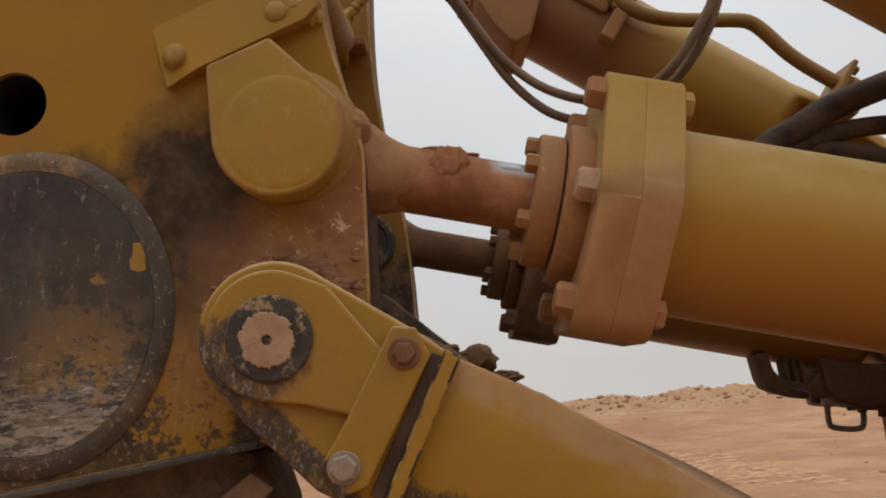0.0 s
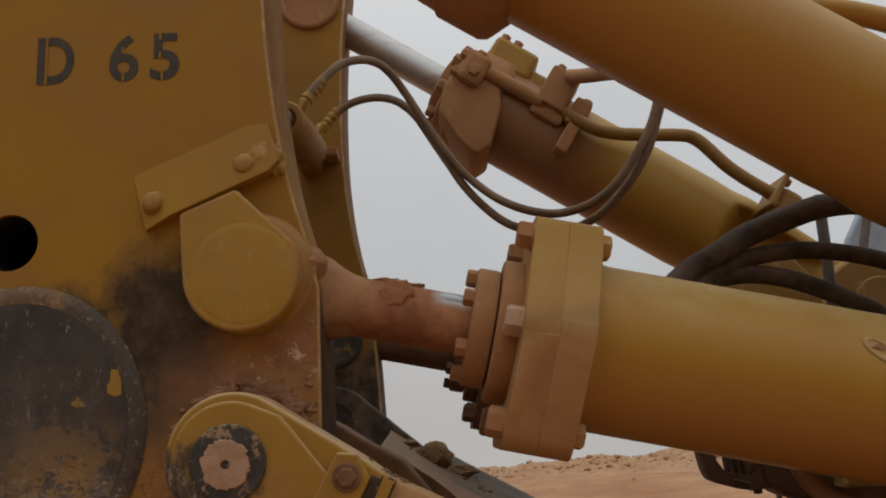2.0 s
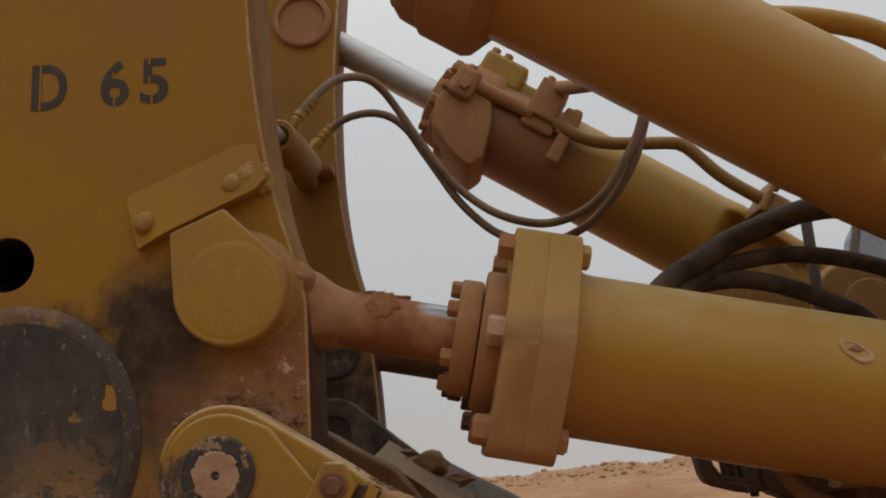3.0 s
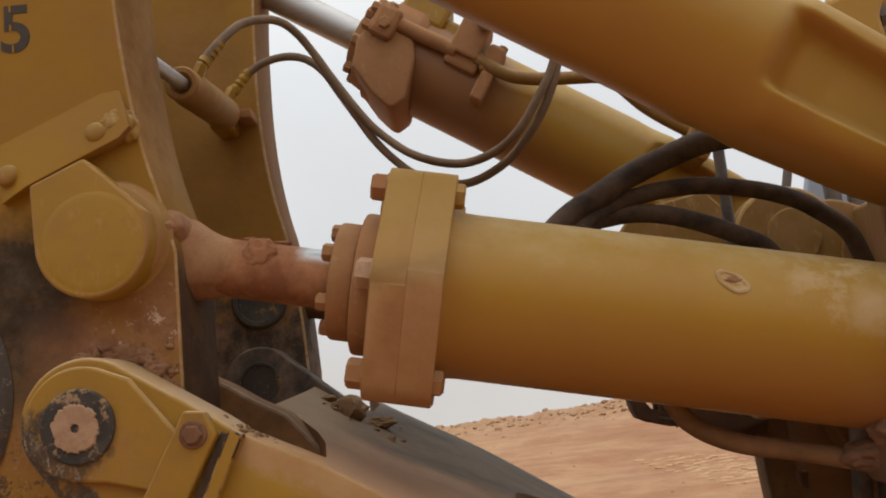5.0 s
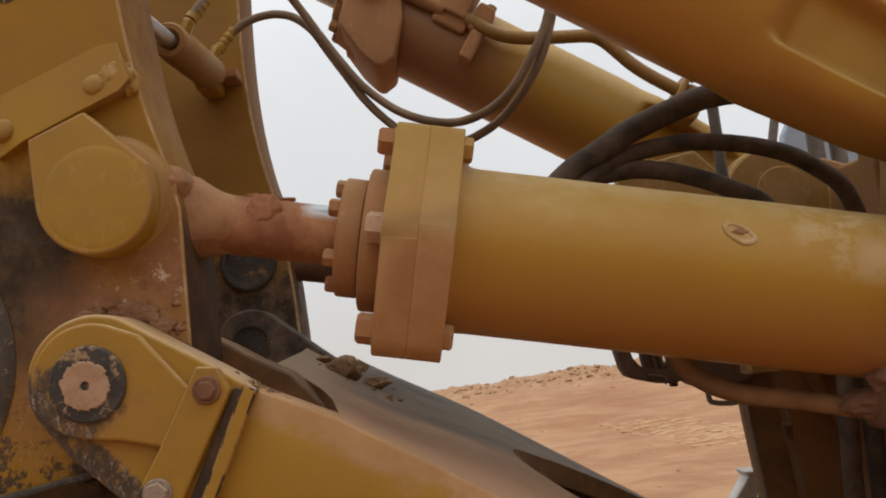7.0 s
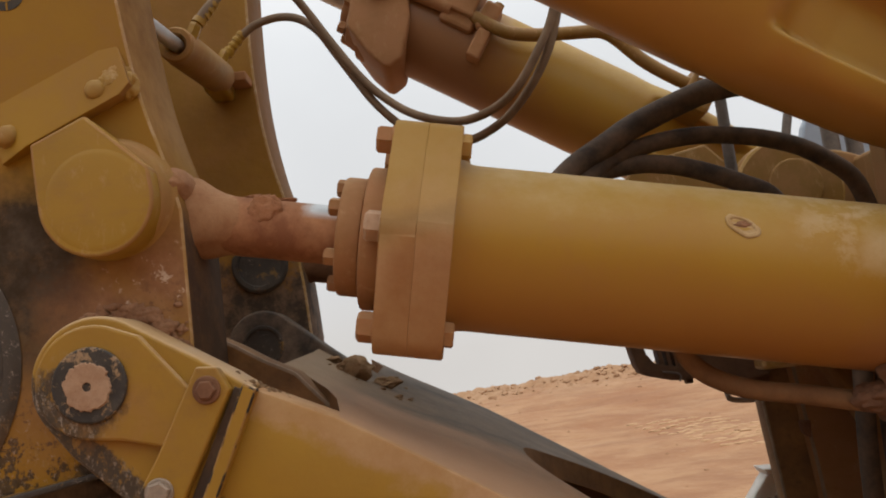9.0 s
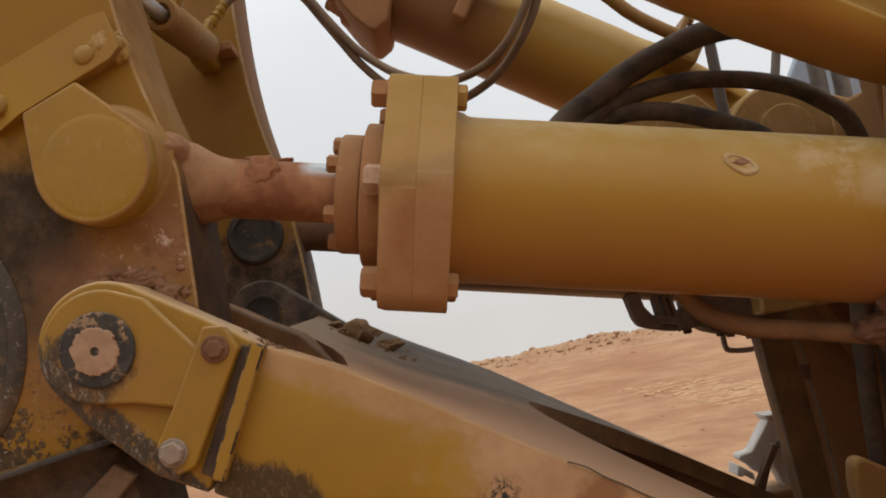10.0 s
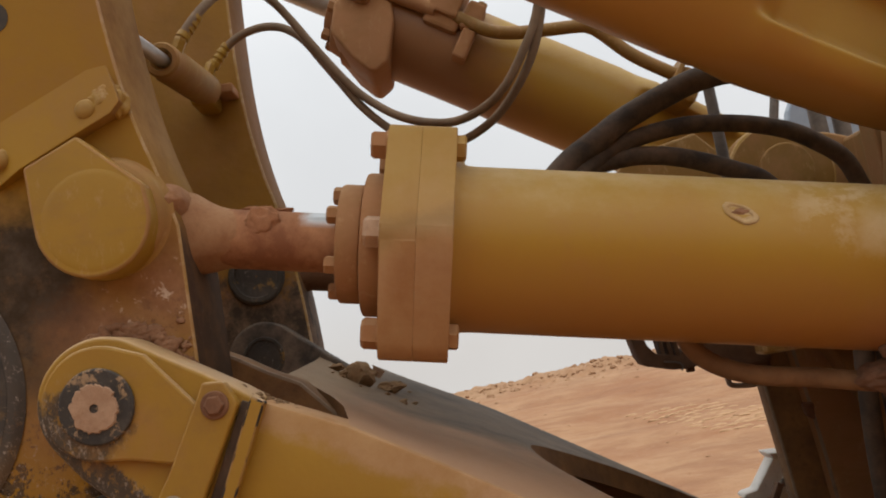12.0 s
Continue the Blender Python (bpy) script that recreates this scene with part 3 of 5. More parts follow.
def sweep(points, radius, seg=14, steps=8, taper=None):
    """A round hose or pipe along a smooth line."""
    line = smooth_line(points, steps)
    b = bmesh.new()
    side = None
    rings = []
    for k, at in enumerate(line):
        way = (line[min(k + 1, len(line) - 1)] - line[max(k - 1, 0)]).normalized()
        side = way.orthogonal().normalized() if side is None else (side - way * side.dot(way)).normalized()
        up = way.cross(side)
        r = radius if taper is None else radius * taper(k / (len(line) - 1))
        rings.append([b.verts.new(at + (side * math.cos(a) + up * math.sin(a)) * r) for a in (2 * math.pi * j / seg for j in range(seg))])
    for p, q in zip(rings, rings[1:]):
        for j in range(seg):
            b.faces.new((p[j], p[(j + 1) % seg], q[(j + 1) % seg], q[j]))
    b.faces.new(rings[0][::-1])
    b.faces.new(rings[-1])
    return b


def hexagon(base, way, across, height, washer=0.0, turn=0.0):
    """A bolt head, chamfered, on a washer, standing out along way."""
    way = Vector(way).normalized()
    side = way.orthogonal().normalized()
    up = way.cross(side)
    b = bmesh.new()
    rows = []
    for u, r in ((0, across * 0.577), (height * 0.82, across * 0.577), (height, across * 0.48)):
        rows.append([b.verts.new(Vector(base) + way * u + (side * math.cos(a) + up * math.sin(a)) * r) for a in (turn + math.pi / 3 * k for k in range(6))])
    for p, q in zip(rows, rows[1:]):
        for k in range(6):
            b.faces.new((p[k], p[(k + 1) % 6], q[(k + 1) % 6], q[k]))
    b.faces.new(rows[-1])
    b.faces.new(rows[0][::-1])
    if washer:
        join(b, lathe(Vector(base) - way * 0.002, way, soft_profile(0, 0.006, washer, 0.002), 24))
    return b


def lump(at, size, seed, squash=(1, 1, 1), detail=3, rough=0.35):
    b = bmesh.new()
    bmesh.ops.create_icosphere(b, subdivisions=detail, radius=1)
    for v in b.verts:
        n = noise.fractal(v.co * 1.4 + Vector((seed * 7.1, seed * 3.3, seed)), 1.0, 2.0, 4)
        v.co = v.co * (1 + rough * n)
        v.co = Vector(v.co[k] * squash[k] * size for k in range(3)) + Vector(at)
    return b


def arc(cx, cz, r, a0, a1, n):
    return [(cx + r * math.cos(radians(a0 + (a1 - a0) * k / (n - 1))), cz + r * math.sin(radians(a0 + (a1 - a0) * k / (n - 1)))) for k in range(n)]


def line2(points, steps=5):
    return [(p.x, p.z) for p in smooth_line([(x, 0, z) for x, z in points], steps)]


# ---- ground: one sheet, with a loose berm and falling away behind it ----
def ridge_height(x):
    return 0.42 + 0.038 * max(x, -6) if x < 22 else 1.26


def ground_z(x, y):
    far = 22 + 1.2 * noise.noise((x * 0.08, 3.1, 0))
    h = 0.05 * noise.fractal((x * 0.5, y * 0.5, 0), 1.0, 2.0, 4)
    rise = min(max((y - 9) / (far - 9), 0), 1)
    z = ridge_height(x) * rise ** 1.5
    z += 0.16 * math.exp(-((y - far) / 0.8) ** 2) * (0.6 + noise.fractal((x * 0.9, y * 0.9, 5), 1.0, 2.0, 4))
    z += 0.10 * math.exp(-((y - far + 0.6) / 1.1) ** 2) * noise.fractal((x * 3.1, y * 3.1, 8), 0.8, 2.0, 4)
    if y > far:
        z -= (y - far) * 0.085
    # Unseen rise behind the camera, added to darken and redden light on near faces.
    unseen_bank = min(max((-y - 3.5) / 4, 0), 1)
    z += 4.5 * unseen_bank * unseen_bank * (3 - 2 * unseen_bank)
    side = min(max((abs(x) - 60) / 60, 0), 1) if y < far else 0.0
    return z * (1 - side) + h


def build_ground():
    def spread(near, step, far, n):
        a = list(np.arange(near[0], near[1] + 1e-6, step))
        out = [near[1] + (far - near[1]) * (k / n) ** 3 for k in range(1, n + 1)]
        return [near[0] - (v - near[1]) for v in out[::-1]] + a + out
    xs = spread((-6, 13), 0.06, 2500, 26)
    ys = [-v for v in (2500, 900, 300, 100, 40, 15, 9, 7.5, 6.5, 5.5, 4.5, 3.5, 2)] + list(np.arange(0, 7, 0.5)) + list(np.arange(7, 24.5, 0.09)) + [25, 26, 28, 31, 36, 45, 60, 90, 150, 300, 600, 1200, 2500]
    verts = [(x, y, ground_z(x, y)) for y in ys for x in xs]
    n = len(xs)
    faces = [(j * n + k, j * n + k + 1, (j + 1) * n + k + 1, (j + 1) * n + k) for j in range(len(ys) - 1) for k in range(n - 1)]
    me = bpy.data.meshes.new("ground")
    me.from_pydata(verts, [], faces)
    me.materials.append(M_GROUND)
    me.polygons.foreach_set("use_smooth", [True] * len(faces))
    tagged(new("ground", me), "dry red earth with track marks rising to a loose berm", "ground", kind="structure")
    prints = bmesh.new()
    rng = random.Random(9)
    for r in range(12):
        for k in range(8):
            x, y = 3.0 + 0.05 * r + 0.175 * k + rng.uniform(-0.02, 0.02), 13.7 - 0.27 * r - 0.06 * k + (k % 2) * 0.10 + rng.uniform(-0.03, 0.03)
            if rng.random() < 0.85:
                join(prints, lump((x, y, ground_z(x, y) - 0.003), rng.uniform(0.052, 0.07), k + 20 * r, (1.5, 0.75, 0.34), 2, 0.35))
    tagged(new("track_prints", finish_mesh(prints, "track_prints", M_CLOD, 60)), "pressed earth left by a machine's track plates, its lit tops coloured pale", "tracks", kind="stuff")
    rng = random.Random(4)
    b = bmesh.new()
    for k in range(900):
        x = rng.uniform(-4, 12)
        y = rng.gauss(21.4, 0.8) if k < 700 else rng.uniform(8, 20)
        s = rng.choice((0.015, 0.02, 0.022, 0.026, 0.032, 0.04, 0.065)) * (1 if k < 700 else 0.5)
        join(b, lump((x, y, ground_z(x, y) + s * 0.15), s, k, (1.3, 1, 0.75), 2, 0.6))
    me = finish_mesh(b, "rubble", M_ROCK, 25)
    tagged(new("rubble", me), "loose clods and stones of red earth on the berm", "rubble", kind="stuff")


build_ground()

# ---- ripper carrier: two thick side plates with the pin hardware ----
carrier = thing("ripper_carrier", (-0.35, 1.7, 1.45), "yellow steel ripper carrier, scraped black and caked with red dust", "ripper")


near_edge = line2([(-0.185, 2.75), (-0.176, 2.40), (-0.167, 2.268), (-0.150, 2.141), (-0.133, 2.058), (-0.108, 1.970), (-0.092, 1.90)], 5)
near_outline = near_edge + [(-0.092, 1.60), (-0.16, 1.53), (-0.243, 1.518), (-0.40, 1.497), (-0.58, 1.469), (-0.80, 1.44), (-0.98, 1.60), (-0.94, 1.74), (-0.675, 2.311), (-0.56, 2.56), (-0.40, 2.75)]
b = prism(near_outline, 1.145, 1.345, 0.004)
hole = lathe((-0.571, 1.10, 1.993), (0, 1, 0), [(0, 0.045), (0.30, 0.045)], 40)
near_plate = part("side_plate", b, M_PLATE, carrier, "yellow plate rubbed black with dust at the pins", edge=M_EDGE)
far_edge = line2([(-0.095, 3.15), (-0.117, 2.91), (-0.133, 2.74), (-0.139, 2.55), (-0.137, 2.40), (-0.126, 2.27), (-0.108, 2.16), (-0.088, 2.07), (-0.064, 1.88), (-0.055, 1.72)], 5)
far_outline = far_edge + [(-0.055, 1.60), (-0.123, 1.53), (-0.58, 1.469), (-0.80, 1.44), (-0.98, 1.60), (-0.94, 1.74), (-0.675, 2.311), (-0.56, 2.56), (-0.40, 3.15)]
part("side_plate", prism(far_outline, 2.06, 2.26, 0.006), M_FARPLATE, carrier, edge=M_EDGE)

# a drilled hole: cut through the near plate
cutter = new("cutter", finish_mesh(hole, "cutter", M_DARK))
cut = near_plate.modifiers.new("hole", "BOOLEAN")
cut.operation, cut.object, cut.solver = "DIFFERENCE", cutter, "EXACT"
bpy.context.view_layer.update()
cut_mesh = bpy.data.meshes.new_from_object(near_plate.evaluated_get(bpy.context.evaluated_depsgraph_get()))
near_plate.modifiers.clear()
b = bmesh.new()
b.from_mesh(cut_mesh)
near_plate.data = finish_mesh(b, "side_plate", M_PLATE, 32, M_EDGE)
bpy.data.objects.remove(cutter)
# The lining is coloured black to stand for the unlit cavity.
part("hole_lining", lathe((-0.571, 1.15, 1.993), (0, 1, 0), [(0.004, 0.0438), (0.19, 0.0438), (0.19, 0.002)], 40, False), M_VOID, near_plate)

# pocket disc of the shank with its welded rim
def flatten(bm):
    """The pocket is less wide towards the pin than it is high."""
    for v in bm.verts:
        if v.co.x > -0.545:
            v.co.x = -0.545 + (v.co.x + 0.545) * 0.885
    return bm


disc = part("pocket_disc", flatten(lathe((-0.545, 1.143, 1.705), (0, -1, 0), soft_profile(0, 0.0058, 0.190, 0.0025), 96)), M_DISC, carrier, "disc of scratched black paint with a red band")
part("pocket_rim", flatten(lathe((-0.545, 1.143, 1.705), (0, -1, 0), [(0, 0.218), (0.002, 0.214), (0.004, 0.210), (0.0058, 0.205), (0.0064, 0.200), (0.0062, 0.195), (0.006, 0.190), (0, 0.188)], 96, False)), M_RIM, carrier, angle=60)
b = bmesh.new()
b.faces.new([b.verts.new((x, 1.1368, z)) for x, z in ((-0.4045, 1.790), (-0.3945, 1.789), (-0.3885, 1.772), (-0.388, 1.752), (-0.398, 1.750), (-0.4085, 1.754), (-0.410, 1.766), (-0.4055, 1.772))])
part("paint_patch", b, M_YELLOW, disc, "patch of bare yellow paint")

# cap over the upper pin, strap and its bolts
cap_line = [(-0.291, 2.012), (-0.287, 1.93)] + arc(-0.2, 1.918, 0.086, 178, 372, 22) + [(-0.118, 1.958), (-0.207, 2.047)]
cap = part("pin_cap", prism(cap_line, 1.084, 1.147, 0.005, 3), M_YELLOW, carrier, edge=M_BOSS)
part("cap_disc", lathe((-0.197, 1.0845, 1.917), (0, -1, 0), [(0, 0.079), (0.0006, 0.076), (0.0014, 0.072), (0.0018, 0.067), (0.0018, 0.02)], 72), M_YELLOW, cap, angle=60)
b = prism([(-0.357, 2.000), (-0.31, 2.0205), (-0.25, 2.0465), (-0.163, 2.084), (-0.148, 2.102), (-0.170, 2.172), (-0.205, 2.176), (-0.30, 2.136), (-0.385, 2.100)], 1.117, 1.17, 0.002)
for v in b.verts:
    h = v.co.z - (2.000 + 0.4330 * (v.co.x + 0.357))
    if v.co.y < 1.14:
        v.co.y += 0.030 * min(1, max(h / 0.098, 0) + 0.75 * max(0, (-0.315 - v.co.x) / 0.06))
strap = part("retainer_strap", b, M_PLATE, carrier)
for x, z in ((-0.203, 2.098), (-0.344, 2.043)):
    part("bolt", lathe((x, 1.134, z), (0, -1, 0), [(0, 0.020), (0.004, 0.019), (0.006, 0.0165), (0.012, 0.0155), (0.015, 0.012), (0.016, 0.004)], 12), M_STRAP, strap, angle=60)
part("pin_hub", lathe((-0.194, 1.147, 1.929), (0, -1, 0), [(0, 0.098), (0.003, 0.093), (0.010, 0.089), (0.022, 0.087), (0.027, 0.081), (0.028, 0.02)], 96), M_BOSS, carrier, angle=60)

# stencilled lettering
for text, x, w in (("D", -0.5405, 0.059), ("6", -0.4245, 0.047), ("5", -0.3585, 0.047)):
    curve = bpy.data.curves.new("letter", "FONT")
    curve.body, curve.size, curve.extrude, curve.offset = text, 0.113, 0.0004, 0.0022
    tmp = new("letter_curve", curve)
    bpy.context.view_layer.update()
    me = bpy.data.meshes.new_from_object(tmp.evaluated_get(bpy.context.evaluated_depsgraph_get()))
    bpy.data.objects.remove(tmp)
    b = bmesh.new()
    b.from_mesh(me)
    lo, hi = min(v.co.x for v in b.verts), max(v.co.x for v in b.verts)
    zl, zh = min(v.co.y for v in b.verts), max(v.co.y for v in b.verts)
    for v in b.verts:
        v.co = Vector((x + (v.co.x - lo) / (hi - lo) * w, 1.1445 - v.co.z, 2.252 + (v.co.y - zl) / (zh - zl) * 0.081))
    part("stencil_letter", b, M_STENCIL, carrier, "black stencilled " + text)

for x, z, w, h in ((-0.5275, 2.252, 0.0035, 0.082), (-0.4030, 2.252, 0.003, 0.014), (-0.4045, 2.300, 0.003, 0.012), (-0.3445, 2.322, 0.0035, 0.012), (-0.3405, 2.252, 0.003, 0.013), (-0.3445, 2.288, 0.0035, 0.012)):
    part("stencil_gap", block((x, 1.1434, z), (x + w, 1.1444, z + h), 0), M_PLATE, carrier)

# far plate's pins, the small pin-puller cylinder's seat
for x, z, r in ((-0.172, 1.912, 0.074), (-0.222, 2.862, 0.085)):
    part("pin_boss" , lathe((x, 2.062, z), (0, -1, 0), [(0, r), (0.012, r - 0.002), (0.016, r - 0.008), (0.016, r - 0.018), (0.006, r - 0.02), (0.006, 0.002)], 48, False), M_WEAR if z < 2 else M_DUSTY, carrier)
part("seat_bracket", block((-0.192, 1.99, 2.388), (-0.146, 2.064, 2.413), 0.004), M_DUSTY, carrier)
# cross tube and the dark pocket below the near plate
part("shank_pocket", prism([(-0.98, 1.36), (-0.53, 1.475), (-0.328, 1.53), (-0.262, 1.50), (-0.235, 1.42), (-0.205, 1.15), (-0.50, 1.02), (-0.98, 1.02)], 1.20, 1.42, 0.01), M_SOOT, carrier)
part("wear_strip", prism([(-0.60, 1.22), (-0.265, 1.478), (-0.235, 1.455), (-0.52, 1.18)], 1.186, 1.204, 0.003), M_STRIP, carrier)
part("lip", prism([(-0.70, 1.452), (-0.243, 1.522), (-0.243, 1.512), (-0.70, 1.440)], 1.134, 1.2, 0.003), M_WEAR, carrier)
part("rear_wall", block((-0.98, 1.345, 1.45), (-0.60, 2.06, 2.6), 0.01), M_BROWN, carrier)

# ---- lower beam ----
beam = thing("ripper_beam", (0.5, 1.7, 1.0), "wide yellow box beam with dusty worn top and an oval slot", "ripper")
PIN = (-0.205, 1.652)
near_line = [(0.03, 1.608), (0.125, 1.562), (0.34, 1.429), (0.575, 1.283), (1.30, 0.83), (1.75, 0.545)]
# near face plate
STATIONS = ((0.012, 1.617, 1.428), (0.125, 1.562, 1.318), (0.23, 1.498, 1.235), (0.34, 1.429, 1.15), (0.575, 1.283, 0.965), (0.9, 1.08, 0.70), (1.30, 0.83, 0.40), (1.75, 0.545, 0.05))


def side_face(y0, y1):
    b = bmesh.new()
    rows = [[b.verts.new((x, y, z)) for y, z in ((y0, lo), (y0, hi), (y1, hi), (y1, lo))] for x, hi, lo in STATIONS]
    for v in (rows[0][0], rows[0][3]):
        v.co.x = -0.084
    for p, q in zip(rows, rows[1:]):
        for k in range(4):
            b.faces.new((p[k], p[(k + 1) % 4], q[(k + 1) % 4], q[k]))
    b.faces.new(rows[0])
    b.faces.new(rows[-1][::-1])
    bmesh.ops.recalc_face_normals(b, faces=b.faces)
    return round_edges(b, 0.006, 2, 40)


part("side_face", side_face(1.05, 1.142), M_BEAM, beam)
part("side_face", side_face(2.27, 2.36), M_BEAM, beam)
crack = [(0.405, 1.388), (0.430, 1.376), (0.452, 1.359), (0.475, 1.345), (0.505, 1.324), (0.532, 1.309), (0.555, 1.293), (0.580, 1.281), (0.66, 1.231)]
part("weld_crack", sweep([(x, 1.0490, z) for x, z in crack], 0.0013, 6, 3), M_DARK, beam)



def face_z(x):
    pts = [(-0.1, 1.69)] + near_line
    for (a, p), (c, q) in zip(pts, pts[1:]):
        if x <= c:
            return p + (q - p) * (x - a) / (c - a)
    return pts[-1][1]


def ease(a, b, v):
    t = min(max((v - a) / (b - a), 0), 1)
    return t * t * (3 - 2 * t)


def top_z(x, y):
    """The crowned top: it rolls over to both long edges."""
    crown = 1.680 - 0.656 * x - 0.026 * (1 - ease(0.05, 0.42, x))
    edge = face_z(x) + 0.003 if x > 0 else crown - 0.045
    t = min(max((y - 1.05) / 0.42, 0), 1)
    near = 1 - (1 - t) ** 2.4
    near += (0.12 + 0.88 * min(max((y - 1.2) / 0.75, 0), 1) - near) * (1 - ease(0.13, 0.36, x)) * ease(1.06, 1.14, y)
    edge -= 0.004
    return edge + (crown - edge) * near + 0.022 * ease(1.85, 2.3, y)


def top_plate():
    """The inclined top with its oval opening, the opening's wall included."""
    rim = [(0.128, 1.056), (0.116, 1.15), (0.096, 1.28), (0.070, 1.365), (0.033, 1.424), (-0.012, 1.455), (-0.03, 1.49), (-0.03, 1.97), (0.10, 2.06), (0.10, 2.27), (0.06, 2.36), (1.75, 2.36), (1.75, 1.056)]
    cx, cy, a, w, n = 1.00, 1.76, 0.585, 0.47, 240
    oval = []
    for k in range(n):
        t = 2 * math.pi * k / n
        c, s = math.cos(t), math.sin(t)
        oval.append((cx + a * math.copysign(abs(c) ** 0.85, c), cy + (0.16 * c if c < 0 else 0.0) + w * math.copysign(abs(s) ** 0.8, s)))
    angle = [math.atan2(y - cy, x - cx) for x, y in oval]
    outer = []
    for (x0, y0), (x1, y1) in zip(rim, rim[1:] + rim[:1]):
        m = max(2, int(math.hypot(x1 - x0, y1 - y0) / 0.03))
        outer += [(x0 + (x1 - x0) * k / m, y0 + (y1 - y0) * k / m) for k in range(m)]
    b = bmesh.new()
    rows = []
    for x, y in outer:
        th = math.atan2(y - cy, x - cx)
        near = min(range(n), key=lambda k: abs(math.remainder(angle[k] - th, 2 * math.pi)))
        ox, oy = oval[near]
        row = [b.verts.new((x, y, top_z(x, y) - 0.07))]
        for k in range(13):
            f = (k / 12)
            px, py = x + (ox - x) * f, y + (oy - y) * f
            lip = 0.012 * math.exp(-((f - 0.96) / 0.05) ** 2)
            row.append(b.verts.new((px, py, top_z(px, py) + lip)))
        row.append(b.verts.new((ox + 0.008, oy, top_z(ox, oy) - 0.05)))
        rows.append(row)
    for p, q in zip(rows, rows[1:] + rows[:1]):
        for k in range(len(p) - 1):
            f = b.faces.new((p[k], q[k], q[k + 1], p[k + 1]))
            f.material_index = 1 if k in (0, len(p) - 2) else 0
    bmesh.ops.remove_doubles(b, verts=b.verts, dist=0.0004)
    return b


top = part("top_plate", top_plate(), M_TOP, beam, "dusty grey-brown steel top", angle=50, edge=M_WALL)
part("inner_floor", prism([(0.1, 1.42), (1.75, 0.33), (1.75, 0.25), (0.1, 1.34)], 1.15, 2.26, 0), M_RUST, beam)
part("cross_wall", prism([(0.11, 1.53), (0.125, 1.53), (0.125, 1.20), (0.11, 1.20)], 1.15, 2.26, 0), M_WALL, beam)


def lug(name, y0, y1, mat, r=0.092):
    line = arc(PIN[0], PIN[1], r, 52, 215, 26) + [(-0.245, 1.552), (-0.157, 1.465), (-0.088, 1.428), (0.010, 1.619), (-0.02, 1.642)]
    return part(name, prism(line, y0, y1, 0.006, 3), mat, beam)


near_lug = lug("lug", 1.05, 1.142, M_LUG)
inner = [(0.04, 1.50), (0.10, 1.59), (-0.015, 1.685)] + arc(-0.165, 1.70, 0.088, 50, 200, 20) + [(-0.10, 1.48)]
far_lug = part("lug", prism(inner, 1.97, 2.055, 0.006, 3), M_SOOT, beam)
part("pin_ring", lathe((-0.165, 1.972, 1.70), (0, -1, 0), [(0, 0.052), (0.006, 0.050), (0.006, 0.044), (0.002, 0.042), (0.004, 0.002)], 40, False), M_WEAR, far_lug)
part("lug", prism([(0.08, 1.56), (0.02, 1.63), (-0.035, 1.660), (-0.08, 1.690), (-0.12, 1.712)] + arc(-0.165, 1.66, 0.06, 60, 200, 16) + [(-0.10, 1.44), (0.1, 1.4)], 1.352, 1.43, 0.006), M_WALL, beam, edge=M_STRIP)
part("lug", prism(arc(PIN[0], PIN[1], 0.092, 52, 215, 26) + [(-0.157, 1.465), (-0.088, 1.428), (0.01, 1.61)], 2.27, 2.36, 0.006), M_LUG, beam)
# proud cover on the near lug, its pin and rings
cover = part("pin_cover", prism(arc(PIN[0], PIN[1], 0.079, 62, 262, 30) + [(-0.17, 1.568), (-0.108, 1.551), (-0.066, 1.612), (-0.068, 1.622), (-0.135, 1.708)], 1.034, 1.052, 0.004, 2), M_LUG, beam)
part("pin_end", lathe((-0.2055, 1.0345, 1.648), (0, -1, 0), soft_profile(0, 0.007, 0.0525, 0.003), 48), M_PINEND, cover, "pin end of scraped black paint")
dusty_face = lathe((-0.2075, 1.0275, 1.646), (0, -1, 0), [(0, 0.033), (0.003, 0.0315), (0.0035, 0.028), (0.003, 0.012), (0.0025, 0.0065), (-0.004, 0.0055), (-0.004, 0.0005)], 72, False)
for v in dusty_face.verts:
    r = math.hypot(v.co.x + 0.2075, v.co.z - 1.646)
    if r > 0.02:
        a = math.atan2(v.co.z - 1.646, v.co.x + 0.2075)
        k = 1 + 0.10 * noise.noise((math.cos(a) * 2.4, math.sin(a) * 2.4, 1)) + 0.13 * noise.noise((math.cos(a) * 7, math.sin(a) * 7, 4))
        v.co.x, v.co.z = -0.2075 + (v.co.x + 0.2075) * k, 1.646 + (v.co.z - 1.646) * k
part("pin_face", dusty_face, M_PALECAKE, cover, "disc of pale caked dust with a grease hole")
clamp = part("clamp_plate", prism([(-0.058, 1.655), (-0.030, 1.652), (-0.014, 1.618), (-0.094, 1.470), (-0.128, 1.458), (-0.150, 1.494), (-0.118, 1.545)], 1.028, 1.052, 0.003), M_LUG, beam)
part("bolt", hexagon((-0.045, 1.028, 1.622), (0, -1, 0), 0.024, 0.011, 0.0195, 0.2), M_RUST, clamp)
part("bolt", hexagon((-0.121, 1.028, 1.493), (0, -1, 0), 0.029, 0.012, 0.020, 0.5), M_STEELBOLT, clamp)
# Dark strip laid on the face in place of the gap's shade.
part("gap_strip", prism([(-0.012, 1.622), (0.003, 1.615), (-0.080, 1.450), (-0.094, 1.458)], 1.047, 1.053, 0.001), M_DARK, beam)
